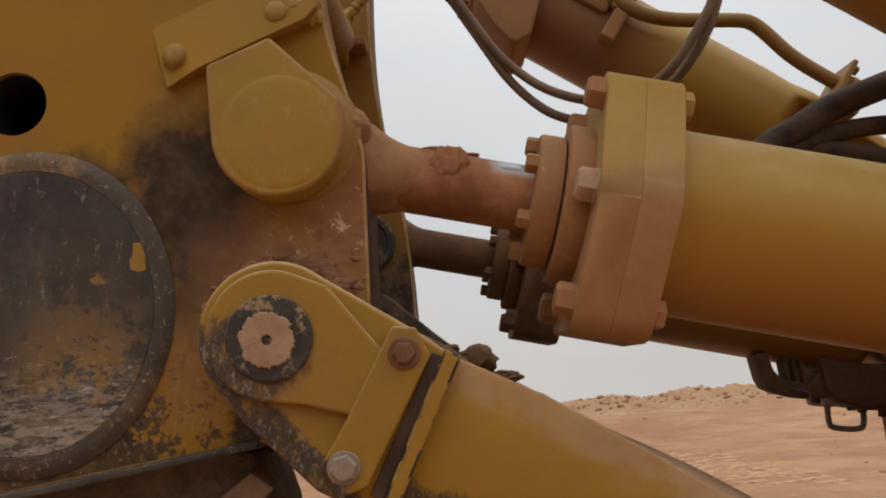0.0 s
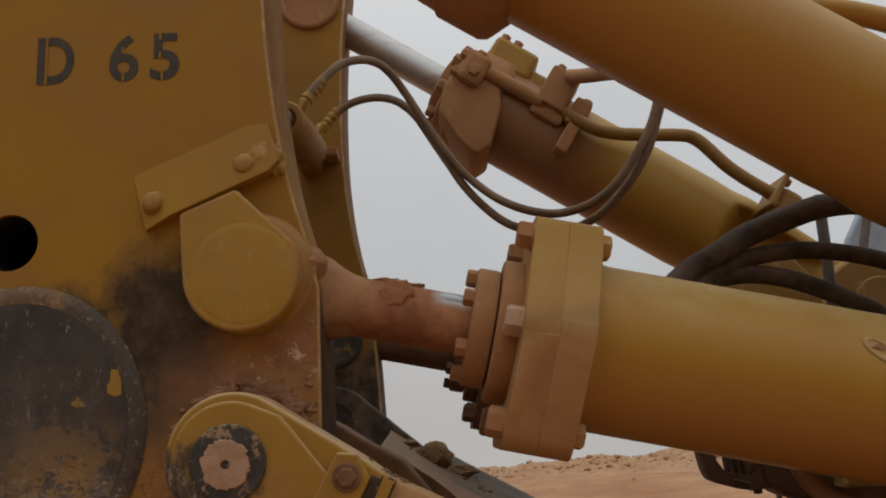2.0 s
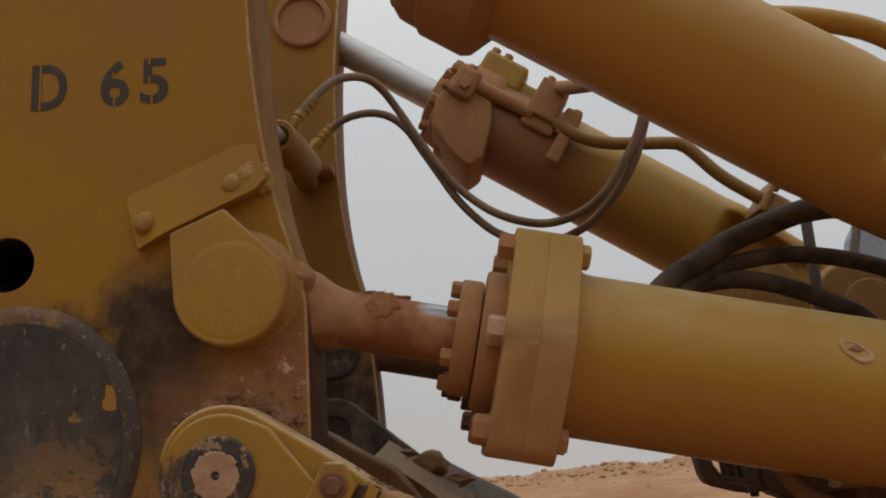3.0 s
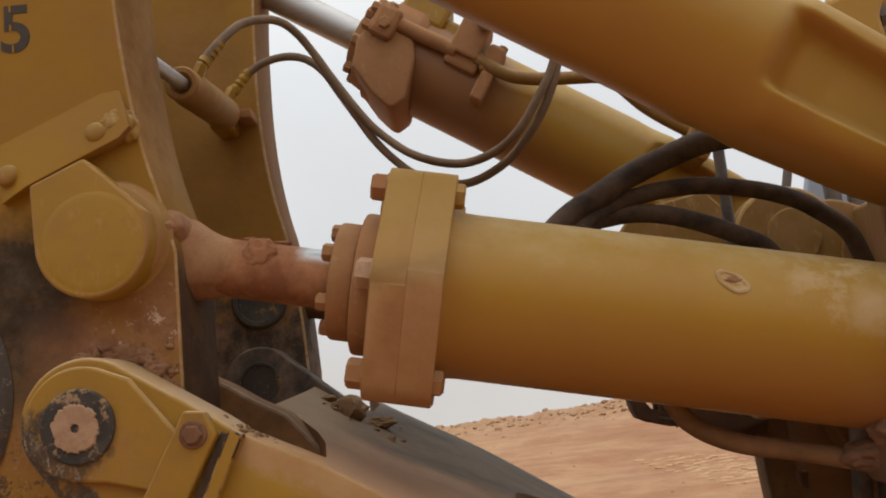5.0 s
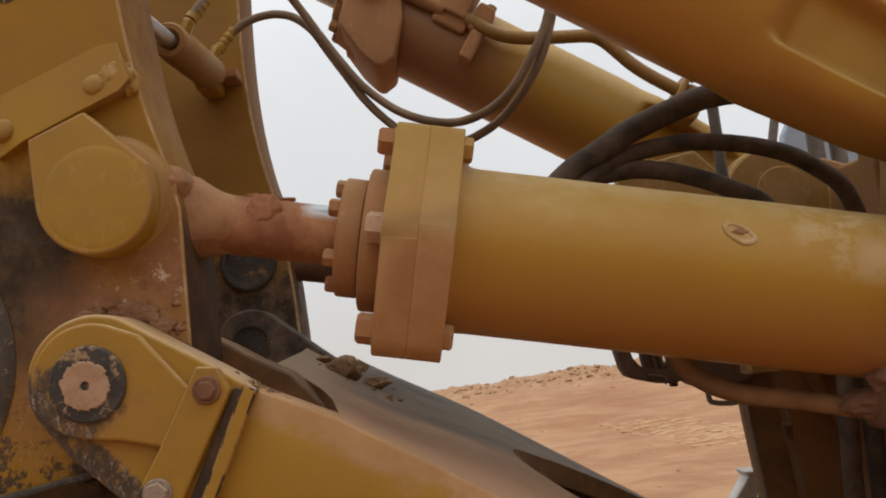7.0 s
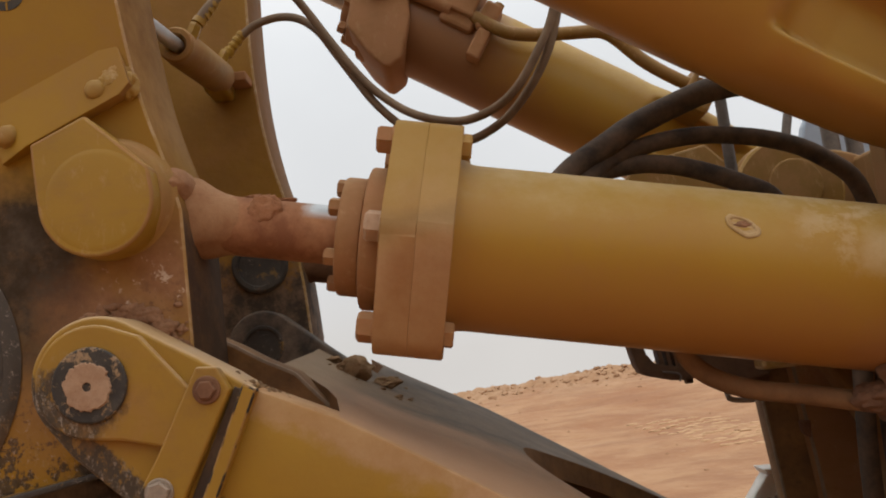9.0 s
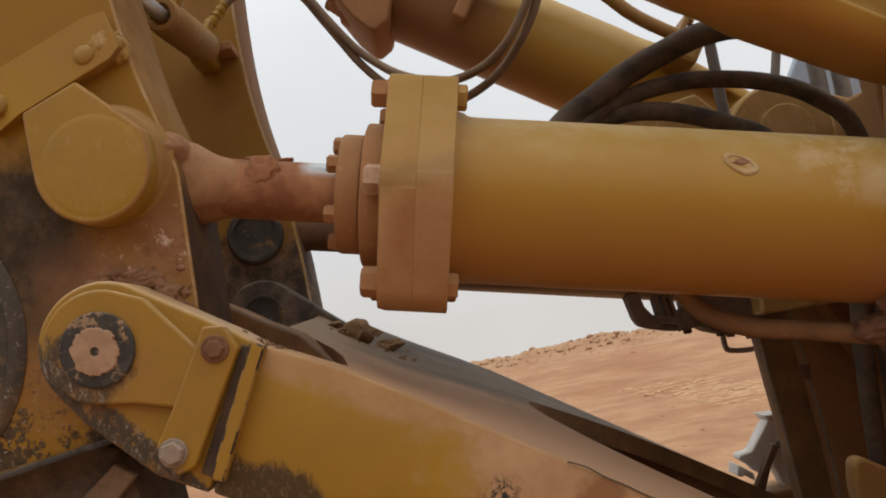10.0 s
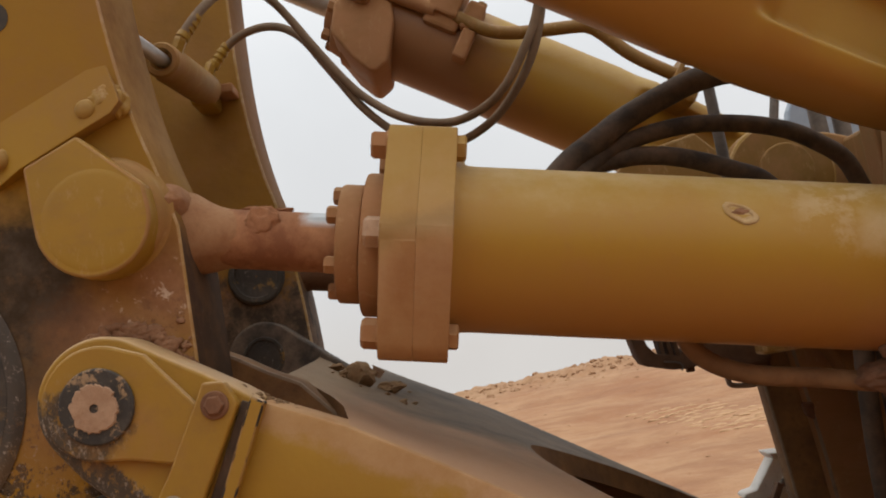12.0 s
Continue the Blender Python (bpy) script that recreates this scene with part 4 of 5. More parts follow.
part("weld_bar", prism([(0.004, 1.626), (0.022, 1.614), (-0.062, 1.440), (-0.078, 1.450)], 1.030, 1.053, 0.003), M_LUG, beam, edge=M_RAGGED)

# ---- lift cylinders (level pair) ----
LOW = Vector((0.9756, 0, -0.2195))
LOWV = Vector((0.2195, 0, 0.9756))


def flange(base, way, up, u0, u1, half_w, flat, half_h, seam, r=0.03):
    """A six-sided flange across the axis, its corners rounded."""
    side = Vector((0, 1, 0))
    pts = [(-half_w, 0), (-half_w + 0.004, 0.012), (-flat, half_h), (flat, half_h), (half_w - 0.004, 0.012), (half_w, 0), (half_w - 0.004, -0.012), (flat, -half_h), (-flat, -half_h), (-half_w + 0.004, -0.012)]
    b = bmesh.new()
    a = [b.verts.new(base + way * u0 + side * s + up * v) for s, v in pts]
    c = [b.verts.new(base + way * u1 + side * s + up * v) for s, v in pts]
    b.faces.new(a)
    b.faces.new(c[::-1])
    n = len(pts)
    for k in range(n):
        b.faces.new((a[k], c[k], c[(k + 1) % n], a[(k + 1) % n]))
    bmesh.ops.recalc_face_normals(b, faces=b.faces)
    long = [e for e in b.edges if abs((e.verts[0].co - e.verts[1].co).dot(way)) > 0.5 * (u1 - u0) and e.calc_face_angle(0) > radians(35)]
    bmesh.ops.bevel(b, geom=long, offset=r, segments=5, affect="EDGES", profile=0.5)
    round_edges(b, 0.006, 3, 50, lambda e: all(abs((v.co - base).dot(way) - seam) > 0.002 for v in e.verts))
    round_edges(b, 0.0008, 1, 70, lambda e: all(abs((v.co - base).dot(way) - seam) < 0.002 for v in e.verts))
    return b


def lift_cylinder(y):
    base = Vector((0, y, 1.873))
    ob = thing("hydraulic_cylinder", base + LOW * 0.3, "large yellow hydraulic cylinder with dusty bolted flange and short rod", "cylinder", "lift cylinders")
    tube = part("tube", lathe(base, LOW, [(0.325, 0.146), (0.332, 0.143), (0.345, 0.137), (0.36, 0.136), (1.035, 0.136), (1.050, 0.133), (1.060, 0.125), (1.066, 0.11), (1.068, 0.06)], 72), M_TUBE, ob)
    part("tube_end", lathe(base, LOW, [(1.04, 0.09), (1.12, 0.07), (1.16, 0.07)], 40), M_RUST, tube)
    part("eye", lathe(base + LOW * 1.16 + Vector((0, -0.09, 0)), (0, 1, 0), soft_profile(0, 0.18, 0.09, 0.01), 40), M_BROWN, tube)
    f1 = part("flange", flange(base, LOW, LOWV, 0.218, 0.2715, 0.178, 0.098, 0.186, 0.2716), M_FLANGE, ob, "flange half caked with brown dust")
    part("flange", flange(base, LOW, LOWV, 0.2717, 0.326, 0.178, 0.098, 0.186, 0.2716), M_FLANGE, ob)
    gland = part("gland", lathe(base, LOW, soft_profile(0.183, 0.22, 0.118, 0.005), 64), M_DUSTY, ob)
    part("seal_cap", lathe(base, LOW, soft_profile(0.143, 0.181, 0.098, 0.005), 64), M_DUSTY, gland)
    for k in range(6):
        a = radians(30 + 60 * k + 2)
        at = base + (Vector((0, 1, 0)) * math.cos(a) + LOWV * math.sin(a)) * 0.079
        part("cap_bolt", hexagon(at + LOW * 0.144, -LOW, 0.026, 0.018, 0, 0.2 * k), M_DUSTY, gland)
    for s, v in ((-0.088, 0.148), (0.088, 0.148), (-0.138, 0.004), (0.138, 0.004), (-0.088, -0.146), (0.088, -0.146)):
        part("flange_bolt", hexagon(base + LOW * 0.219 + Vector((0, s, 0)) + LOWV * v, -LOW, 0.042, 0.027, 0.024, 0.4 + v), M_PALECAKE if abs(v) < 0.05 else M_DUSTY, f1)
        if abs(v) > 0.05:
            part("flange_nut", hexagon(base + LOW * 0.325 + Vector((0, s, 0)) + LOWV * v, LOW, 0.036, 0.016, 0, 0.1), M_FLANGE, f1)
    rod = part("rod", lathe(base, LOW, [(-0.16, 0.049), (0.19, 0.049)], 56), M_ROD, ob, "steel rod caked with red dust, bright at the seal")
    b = lathe(base, LOW, [(-0.18, 0.073), (-0.112, 0.072), (-0.10, 0.069), (-0.090, 0.064), (-0.078, 0.059), (-0.062, 0.0545), (-0.042, 0.0515), (-0.015, 0.0485)], 56)
    for v in b.verts:
        v.co += v.normal * 0 + Vector((0, 0, 1)) * 0.006 * noise.fractal(v.co * 22, 1.0, 2.0, 3)
    part("rod_eye", b, M_FLARE, rod, angle=60)
    return ob


lift_near = lift_cylinder(1.247)
lift_far = copy_thing(lift_near, Matrix.Translation(Vector(lift_near.location) + Vector((0, 0.915, 0.027))))

# the far one is caked with mud, coloured darker to hold its shade as well
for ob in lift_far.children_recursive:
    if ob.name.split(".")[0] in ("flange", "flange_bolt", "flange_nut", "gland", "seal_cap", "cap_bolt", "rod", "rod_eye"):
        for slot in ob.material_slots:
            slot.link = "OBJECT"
            slot.material = M_MUDSHADE

# scar of bare weld on the near tube

def scar():
    b = bmesh.new()
    base = Vector((0, 1.247, 1.873))
    n = 28
    rings = []
    for r, h in ((1.0, 0.0), (0.90, 0.0014), (0.72, 0.0012), (0.60, -0.001), (0.0, -0.001)):
        row = []
        for k in range(n):
            t = 2 * math.pi * k / n
            wob = 1 + 0.16 * noise.noise((math.cos(t) * 1.6, math.sin(t) * 1.6, 2 + r))
            a, c = math.cos(t) * 0.029 * r * wob, math.sin(t) * 0.016 * r * wob
            u = 0.757 + a * 0.88 + c * 0.47
            ang = radians(154) - (c * 0.88 - a * 0.47) / 0.136
            rad = 0.137 + h
            row.append(b.verts.new(base + LOW * u + (Vector((0, 1, 0)) * math.cos(ang) + LOWV * math.sin(ang)) * rad))
        rings.append(row)
    for p, q in zip(rings, rings[1:]):
        for k in range(n):
            b.faces.new((p[k], p[(k + 1) % n], q[(k + 1) % n], q[k]))
    bmesh.ops.remove_doubles(b, verts=b.verts, dist=0.0005)
    return b


core = lump(Vector((0, 1.247, 1.873)) + LOW * 0.757 + (Vector((0, 1, 0)) * math.cos(radians(154)) + LOWV * math.sin(radians(154))) * 0.1355, 0.009, 71, (1.4, 0.3, 0.7), 3, 0.5)
part("rust_core", core, M_CRUST, lift_near)
part("weld_scar", scar(), M_SCAR, lift_near, "oval scar of bare rusty metal")

# port pipe under the near tube
pipe_line = [(0.672, 1.30, 1.62), (0.679, 1.30, 1.588), (0.695, 1.295, 1.558), (0.722, 1.29, 1.535), (0.758, 1.285, 1.517), (0.80, 1.28, 1.504), (0.868, 1.27, 1.490), (0.94, 1.255, 1.472), (0.985, 1.24, 1.462)]
pipe = part("port_pipe", sweep(pipe_line, 0.0165, 20), M_PIPE, lift_near, "dusty steel port pipe")
part("rust_crust", join(lump((1.005, 1.20, 1.525), 0.052, 81, (1.0, 1.0, 0.85), 5, 0.28), lump((0.965, 1.23, 1.478), 0.034, 82, (1.3, 0.9, 0.8), 5, 0.3)), M_MUDSHADE, lift_near, angle=179)
part("port_block", block((0.960, 1.15, 1.435), (1.04, 1.26, 1.505), 0.014, None, 3), M_MUDSHADE, lift_near)
for x in (0.952, 0.985):
    part("port_bolt", hexagon((x + 0.025, 1.175, 1.437), (0, 0, -1), 0.022, 0.016), M_BOLT, lift_near)
# port valve under the far tube with its lifting handle
hook = [(0.752, 1.60), (0.757, 1.575), (0.765, 1.535), (0.776, 1.513), (0.800, 1.502), (0.850, 1.487), (0.885, 1.483), (0.930, 1.487)]
part("port_guard", prism(hook + [(1.0, 1.452), (1.10, 1.445), (1.10, 1.56), (0.90, 1.545), (0.875, 1.520), (0.812, 1.535), (0.795, 1.56), (0.785, 1.60)], 2.09, 2.16, 0.005), M_GRIME, lift_far)
for x in (0.822, 0.842, 0.860):
    part("guard_bar", prism([(x, 1.59), (x + 0.010, 1.588), (x + 0.020, 1.515), (x + 0.008, 1.515)], 2.10, 2.15, 0.002), M_GRIME, lift_far)
part("port_block", prism([(0.90, 1.585), (1.10, 1.545), (1.10, 1.47), (0.99, 1.455), (0.955, 1.468), (0.91, 1.50)], 2.07, 2.20, 0.008), M_GRIME, lift_far)
part("guard_wire", sweep([(0.828, 2.085, 1.512), (0.865, 2.083, 1.503), (0.872, 2.083, 1.490), (0.868, 2.085, 1.483)], 0.003, 8), M_GRIMEGREY, lift_far)
for x in (0.90, 0.985, 1.01, 1.06):
    part("port_bolt", hexagon((x, 2.12, 1.488 - 0.25 * (x - 0.90)), (0, 0, -1), 0.02, 0.016), M_GRIME, lift_far)

# ---- tilt cylinders (steep pair) ----
TILTW = Vector((0.8366, 0, -0.5478))
TILTV = Vector((0.5478, 0, 0.8366))


def casting(base):
    """The end of the tube: round at first, then a tapering box with a hollow in each side."""
    keys = ((0.97, 0.134, 0.134, 1.0), (1.03, 0.130, 0.132, 0.95), (1.08, 0.124, 0.120, 0.6), (1.16, 0.116, 0.104, 0.42), (1.30, 0.108, 0.094, 0.4), (1.44, 0.09, 0.085, 0.5))
    side = Vector((0, 1, 0))
    b = bmesh.new()
    rows = []
    n, m = 128, 64
    for j in range(m + 1):
        u = 0.97 + 0.47 * j / m
        for p, q in zip(keys, keys[1:]):
            if u <= q[0] + 1e-9:
                f = (u - p[0]) / (q[0] - p[0])
                h, w, k = (p[i] + (q[i] - p[i]) * f for i in (1, 2, 3))
                break
        row = []
        for i in range(n):
            a = 2 * math.pi * i / n
            c, t = math.cos(a), math.sin(a)
            s, v = w * math.copysign(abs(c) ** k, c), h * math.copysign(abs(t) ** k, t)
            hollow = 0.042 * ease(1.035, 1.10, u) * (1 - ease(1.29, 1.36, u)) * (1 - ease(0.42, 0.62, abs(v) / h))
            s -= math.copysign(hollow, s) if abs(s) > 0.05 else 0
            row.append(b.verts.new(base + TILTW * u + side * s + TILTV * v))
        rows.append(row)
    for p, q in zip(rows, rows[1:]):
        for k in range(n):
            b.faces.new((p[k], p[(k + 1) % n], q[(k + 1) % n], q[k]))
    b.faces.new(rows[0][::-1])
    b.faces.new(rows[-1])
    return b


NEAR_HEAD = [(0.190, 0.150), (0.196, 0.172), (0.206, 0.178), (0.245, 0.180), (0.252, 0.187), (0.335, 0.187), (0.347, 0.181), (0.372, 0.138), (0.376, 0.12)]
FAR_HEAD = [(0.200, 0.095), (0.203, 0.118), (0.212, 0.130), (0.245, 0.136), (0.252, 0.150), (0.325, 0.152), (0.336, 0.148), (0.352, 0.137), (0.358, 0.12)]


def tilt_cylinder(y, z, profile, ring):
    base = Vector((0, y, z))
    ob = thing("hydraulic_cylinder", base + TILTW * 0.5, "yellow tilt cylinder with a port pipe and chromed rod", "cylinder", "tilt cylinders")
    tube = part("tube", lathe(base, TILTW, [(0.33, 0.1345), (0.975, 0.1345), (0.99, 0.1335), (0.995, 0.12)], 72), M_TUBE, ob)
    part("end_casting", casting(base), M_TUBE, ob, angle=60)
    head = part("head", lathe(base, TILTW, profile, 72), M_DUSTY, ob, "dust-caked cylinder head")
    part("seal_cap", lathe(base, TILTW, soft_profile(0.172, 0.235, 0.098, 0.012), 56), M_DUSTY, head)
    for k in range(8):
        a = radians(22 + 45 * k)
        at = base + (Vector((0, 1, 0)) * math.cos(a) + TILTV * math.sin(a)) * ring
        part("head_bolt", hexagon(at + TILTW * (profile[0][0] + 0.004), -TILTW, 0.032, 0.022, 0, 0.3 * k), M_DUSTY, head)
    part("rod", lathe(base, TILTW, [(-0.30, 0.045), (0.21, 0.045)], 48), M_CHROME, ob, "dull chromed rod")
    part("rod_eye", lathe(base + TILTW * -0.32 + Vector((0, -0.07, 0)), (0, 1, 0), soft_profile(0, 0.14, 0.10, 0.01), 40), M_YELLOW, ob)
    return ob


tilt_near = tilt_cylinder(1.235, 2.705, NEAR_HEAD, 0.146)
tilt_far = tilt_cylinder(2.178, 2.7446, FAR_HEAD, 0.112)
b = bmesh.new()
foot_line = [(0.205, -0.05), (0.232, -0.126), (0.310, -0.166), (0.366, -0.182), (0.384, -0.178), (0.402, -0.138), (0.372, -0.03), (0.345, 0.015), (0.225, 0.02)]
rows = [[b.verts.new(Vector((0, 2.178 + y, 2.7446)) + TILTW * u + TILTV * v) for u, v in foot_line] for y in (-0.156, 0.10)]
b.faces.new(rows[0])
b.faces.new(rows[1][::-1])
for k in range(len(foot_line)):
    n = (k + 1) % len(foot_line)
    b.faces.new((rows[0][k], rows[1][k], rows[1][n], rows[0][n]))
bmesh.ops.recalc_face_normals(b, faces=b.faces)
part("head_foot", round_edges(b, 0.026, 4, 14), M_DUSTY, tilt_far, angle=60)


def tilted(y, u, s, v):
    return Vector((0, y, 2.705 if y < 2 else 2.7446)) + TILTW * u + Vector((0, s, 0)) + TILTV * v


def tilted_block(y, u0, u1, s0, s1, v0, v1, bevel=0.006):
    m = Matrix.Translation((0, y, 2.705 if y < 2 else 2.7446)) @ Matrix((TILTW, (0, 1, 0), TILTV)).transposed().to_4x4()
    return block((u0, s0, v0), (u1, s1, v1), bevel, m)


for cyl, y in ((tilt_far, 2.178), (tilt_near, 1.235)):
    top_block = part("head_block", tilted_block(y, 0.252, 0.387, -0.10, 0.06, 0.09, 0.176, 0.014), M_YELLOW, cyl)
    part("block_foot", tilted_block(y, 0.38, 0.475, -0.085, 0.055, 0.08, 0.138, 0.012), M_YELLOW, top_block)
    for u in (0.272, 0.312):
        part("block_bolt", hexagon(tilted(y, u, -0.075, 0.175), TILTV, 0.026, 0.016), M_DUSTY, top_block)
    if cyl == tilt_far:
        saddle = part("saddle", tilted_block(y, 0.222, 0.292, -0.185, -0.07, -0.025, 0.068, 0.016), M_DUSTY, cyl)
        for v in (-0.005, 0.05):
            part("saddle_bolt", hexagon(tilted(y, 0.224, -0.155, v), -TILTW, 0.028, 0.022, 0, 0.4), M_DUSTY, saddle)
        part("saddle_bolt", hexagon(tilted(y, 0.250, -0.14, 0.066), TILTV, 0.026, 0.020, 0, 0.1), M_DUSTY, saddle)
        part("saddle_bolt", hexagon(tilted(y, 0.262, -0.184, 0.01), (0, -1, 0), 0.030, 0.014, 0, 0.7), M_DUSTY, saddle)
        part("feed_pipe", sweep([tilted(y, u, -0.150, v) for u, v in ((0.27, 0.036), (0.34, 0.036), (0.40, 0.038), (0.46, 0.040))], 0.021, 14), M_DUSTY, cyl)
        valve = part("valve_block", tilted_block(y, 0.438, 0.522, -0.170, -0.06, 0.034, 0.146, 0.007), M_DUSTY, cyl)
        part("valve_neck", tilted_block(y, 0.438, 0.535, -0.155, -0.05, 0.0, 0.05, 0.010), M_DUSTY, valve)
        for u in (0.458, 0.502):
            for s in (-0.145, -0.085):
                part("valve_bolt", hexagon(tilted(y, u, s, 0.145), TILTV, 0.022, 0.016), M_BOLT, valve)
        clip = part("pipe_clip", tilted_block(y, 0.535, 0.585, -0.168, -0.09, 0.018, 0.100, 0.010), M_DUSTY, cyl)
        part("clip_bolt", hexagon(tilted(y, 0.566, -0.115, 0.098), TILTV, 0.026, 0.022), M_BOLT, clip)
        part("clip_foot", tilted_block(y, 0.550, 0.586, -0.172, -0.11, -0.062, 0.02, 0.006), M_DUSTY, cyl)
        part("feed_pipe", sweep([(0.46, 2.03, 2.498), (0.50, 2.015, 2.462), (0.543, 2.0, 2.430), (0.603, 2.0, 2.416), (0.678, 2.0, 2.410), (0.765, 2.0, 2.405), (0.795, 2.0, 2.396), (0.822, 2.0, 2.374), (0.873, 2.0, 2.318), (0.921, 2.0, 2.278), (0.98, 2.0, 2.237), (1.01, 2.0, 2.215)], 0.0175, 16), M_BACK, cyl)
        end = part("pipe_end_block", tilted_block(y, 1.100, 1.114, -0.23, -0.10, 0.064, 0.162, 0.004), M_BACK, cyl)
        part("end_elbow", tilted_block(y, 1.112, 1.175, -0.215, -0.07, 0.045, 0.135, 0.014), M_BACK, end)
        for v in (0.078, 0.148):
            part("block_bolt", hexagon(tilted(y, 1.113, -0.205, v), TILTW, 0.020, 0.014), M_BACK, end)
    else:
        part("feed_pipe", sweep([(0.62, 1.30, 2.47), (0.72, 1.30, 2.42), (0.847, 1.30, 2.403), (0.95, 1.30, 2.376), (1.02, 1.30, 2.338), (1.06, 1.28, 2.30), (1.072, 1.25, 2.24)], 0.022, 14), M_TUBE, cyl)
        boss = part("pipe_boss", prism([(0.990, 2.22), (1.015, 2.228), (1.035, 2.25), (1.042, 2.29), (1.105, 2.29), (1.108, 2.235), (1.088, 2.19), (1.095, 2.14), (1.02, 2.16)], 1.20, 1.28, 0.010), M_TUBE, cyl)
        part("boss_bolt", hexagon((1.100, 1.24, 2.195), (0.8, 0, 0.3), 0.030, 0.026, 0, 0.3), M_DARK, boss)
        part("port_line", sweep([(0.545, 1.34, 2.345), (0.535, 1.55, 2.41), (0.515, 1.75, 2.485), (0.495, 1.92, 2.55), (0.485, 2.05, 2.605)], 0.019, 16), M_DUSTY, cyl)

# ---- pin-puller cylinder on the far plate ----
puller = thing("pin_puller_cylinder", (-0.19, 1.93, 2.35), "small yellow hydraulic cylinder with a bare steel rod", "cylinder")
pa, pb = Vector((-0.226, 1.66, 2.372)), Vector((-0.212, 1.99, 2.400))
pw = (pb - pa).normalized()
barrel = part("barrel", lathe(pa, pw, [(0.016, 0.018), (0.0, 0.026), (0.0, 0.036), (0.006, 0.040), (0.05, 0.040), (0.056, 0.0425), (0.315, 0.0425), (0.335, 0.034)], 48), M_BOSS, puller)
part("rod", lathe(pa, pw, [(-0.20, 0.016), (0.02, 0.016)], 24), M_CHROME, puller)
part("foot", block((-0.250, 1.95, 2.355), (-0.192, 2.062, 2.405), 0.014, None, 3), M_YELLOW, puller)
for at in ((-0.200, 1.70, 2.398), (-0.198, 1.96, 2.428)):
    part("fitting", hexagon(at, (0.45, 0, 0.9), 0.026, 0.035), M_YELLOW, puller)

HOSES = {
    "upper": [(-0.186, 1.70, 2.425), (-0.168, 1.705, 2.455), (-0.134, 1.73, 2.504), (-0.104, 1.76, 2.541), (-0.06, 1.80, 2.566), (-0.022, 1.84, 2.571), (0.011, 1.87, 2.549), (0.045, 1.89, 2.502), (0.080, 1.90, 2.444), (0.123, 1.90, 2.374), (0.166, 1.90, 2.311), (0.211, 1.89, 2.261), (0.264, 1.865, 2.213), (0.330, 1.840, 2.178), (0.396, 1.820, 2.164), (0.463, 1.780, 2.174), (0.519, 1.750, 2.210), (0.573, 1.735, 2.281), (0.614, 1.730, 2.353), (0.642, 1.71, 2.45), (0.648, 1.66, 2.52)],
    "lower": [(-0.185, 1.965, 2.448), (-0.168, 1.97, 2.470), (-0.150, 1.97, 2.490), (-0.111, 1.965, 2.516), (-0.066, 1.96, 2.528), (-0.021, 1.95, 2.525), (0.022, 1.94, 2.506), (0.063, 1.93, 2.464), (0.101, 1.92, 2.397), (0.138, 1.915, 2.333), (0.175, 1.91, 2.270), (0.22, 1.90, 2.212), (0.271, 1.880, 2.162), (0.331, 1.865, 2.134), (0.391, 1.845, 2.120), (0.447, 1.820, 2.132), (0.503, 1.800, 2.164), (0.561, 1.765, 2.224), (0.601, 1.745, 2.289), (0.625, 1.735, 2.354), (0.652, 1.71, 2.45), (0.655, 1.66, 2.52)],
}
for key, line in HOSES.items():
    hose = thing("hydraulic_hose", line[0], "thin dusty rubber hose looping below the cylinders", "hose", "pin puller hoses")
    part("rubber_line", sweep(line, 0.0105, 12, 5), M_THIN, hose)
    collar = [Vector(line[0]), Vector(line[1]), Vector(line[2])]
    way = collar[2] - collar[0]
    ridges = [(0.002, 0.010), (0.004, 0.0155), (0.018, 0.0155), (0.020, 0.0115), (0.026, 0.0115), (0.028, 0.0145), (0.034, 0.0145), (0.036, 0.012), (0.042, 0.012), (0.044, 0.0145), (0.052, 0.0145), (0.054, 0.012), (0.060, 0.012), (0.062, 0.0138), (0.072, 0.0138), (0.074, 0.0105)]
    part("crimp_collar", lathe(collar[0], way, ridges, 16), M_YELLOW, hose, "yellow painted crimp collar")


# ---- thick hoses behind the level cylinder ----
THICK = (
    (0.0235, [(0.47, 1.37, 1.86), (0.559, 1.42, 1.938), (0.63, 1.43, 1.978), (0.689, 1.45, 2.012), (0.771, 1.45, 2.043), (0.852, 1.45, 2.066), (0.95, 1.47, 2.07), (1.10, 1.55, 2.04)]),
    (0.0170, [(0.52, 1.39, 1.865), (0.61, 1.43, 1.934), (0.67, 1.45, 1.963), (0.735, 1.45, 1.977), (0.82, 1.45, 1.980), (0.92, 1.45, 1.963), (0.995, 1.45, 1.937), (1.045, 1.45, 1.905), (1.095, 1.46, 1.863), (1.13, 1.48, 1.79)]),
    (0.0180, [(0.54, 1.39, 1.865), (0.60, 1.43, 1.922), (0.646, 1.45, 1.936), (0.701, 1.45, 1.938), (0.765, 1.45, 1.926), (0.828, 1.45, 1.903), (0.88, 1.45, 1.878), (0.93, 1.45, 1.848), (0.97, 1.45, 1.78)]),
)
for radius, line in THICK:
    hose = thing("hydraulic_hose", line[0], "thick black rubber hose arching behind the cylinder", "hose", "thick hoses")
    part("rubber_line", sweep(line, radius, 16, 8), M_HOSE, hose)
    part("ferrule", lathe(Vector(line[0]), Vector(line[1]) - Vector(line[0]), soft_profile(-0.01, 0.07, radius + 0.005, 0.004), 20), M_DARK, hose, "oily steel ferrule")

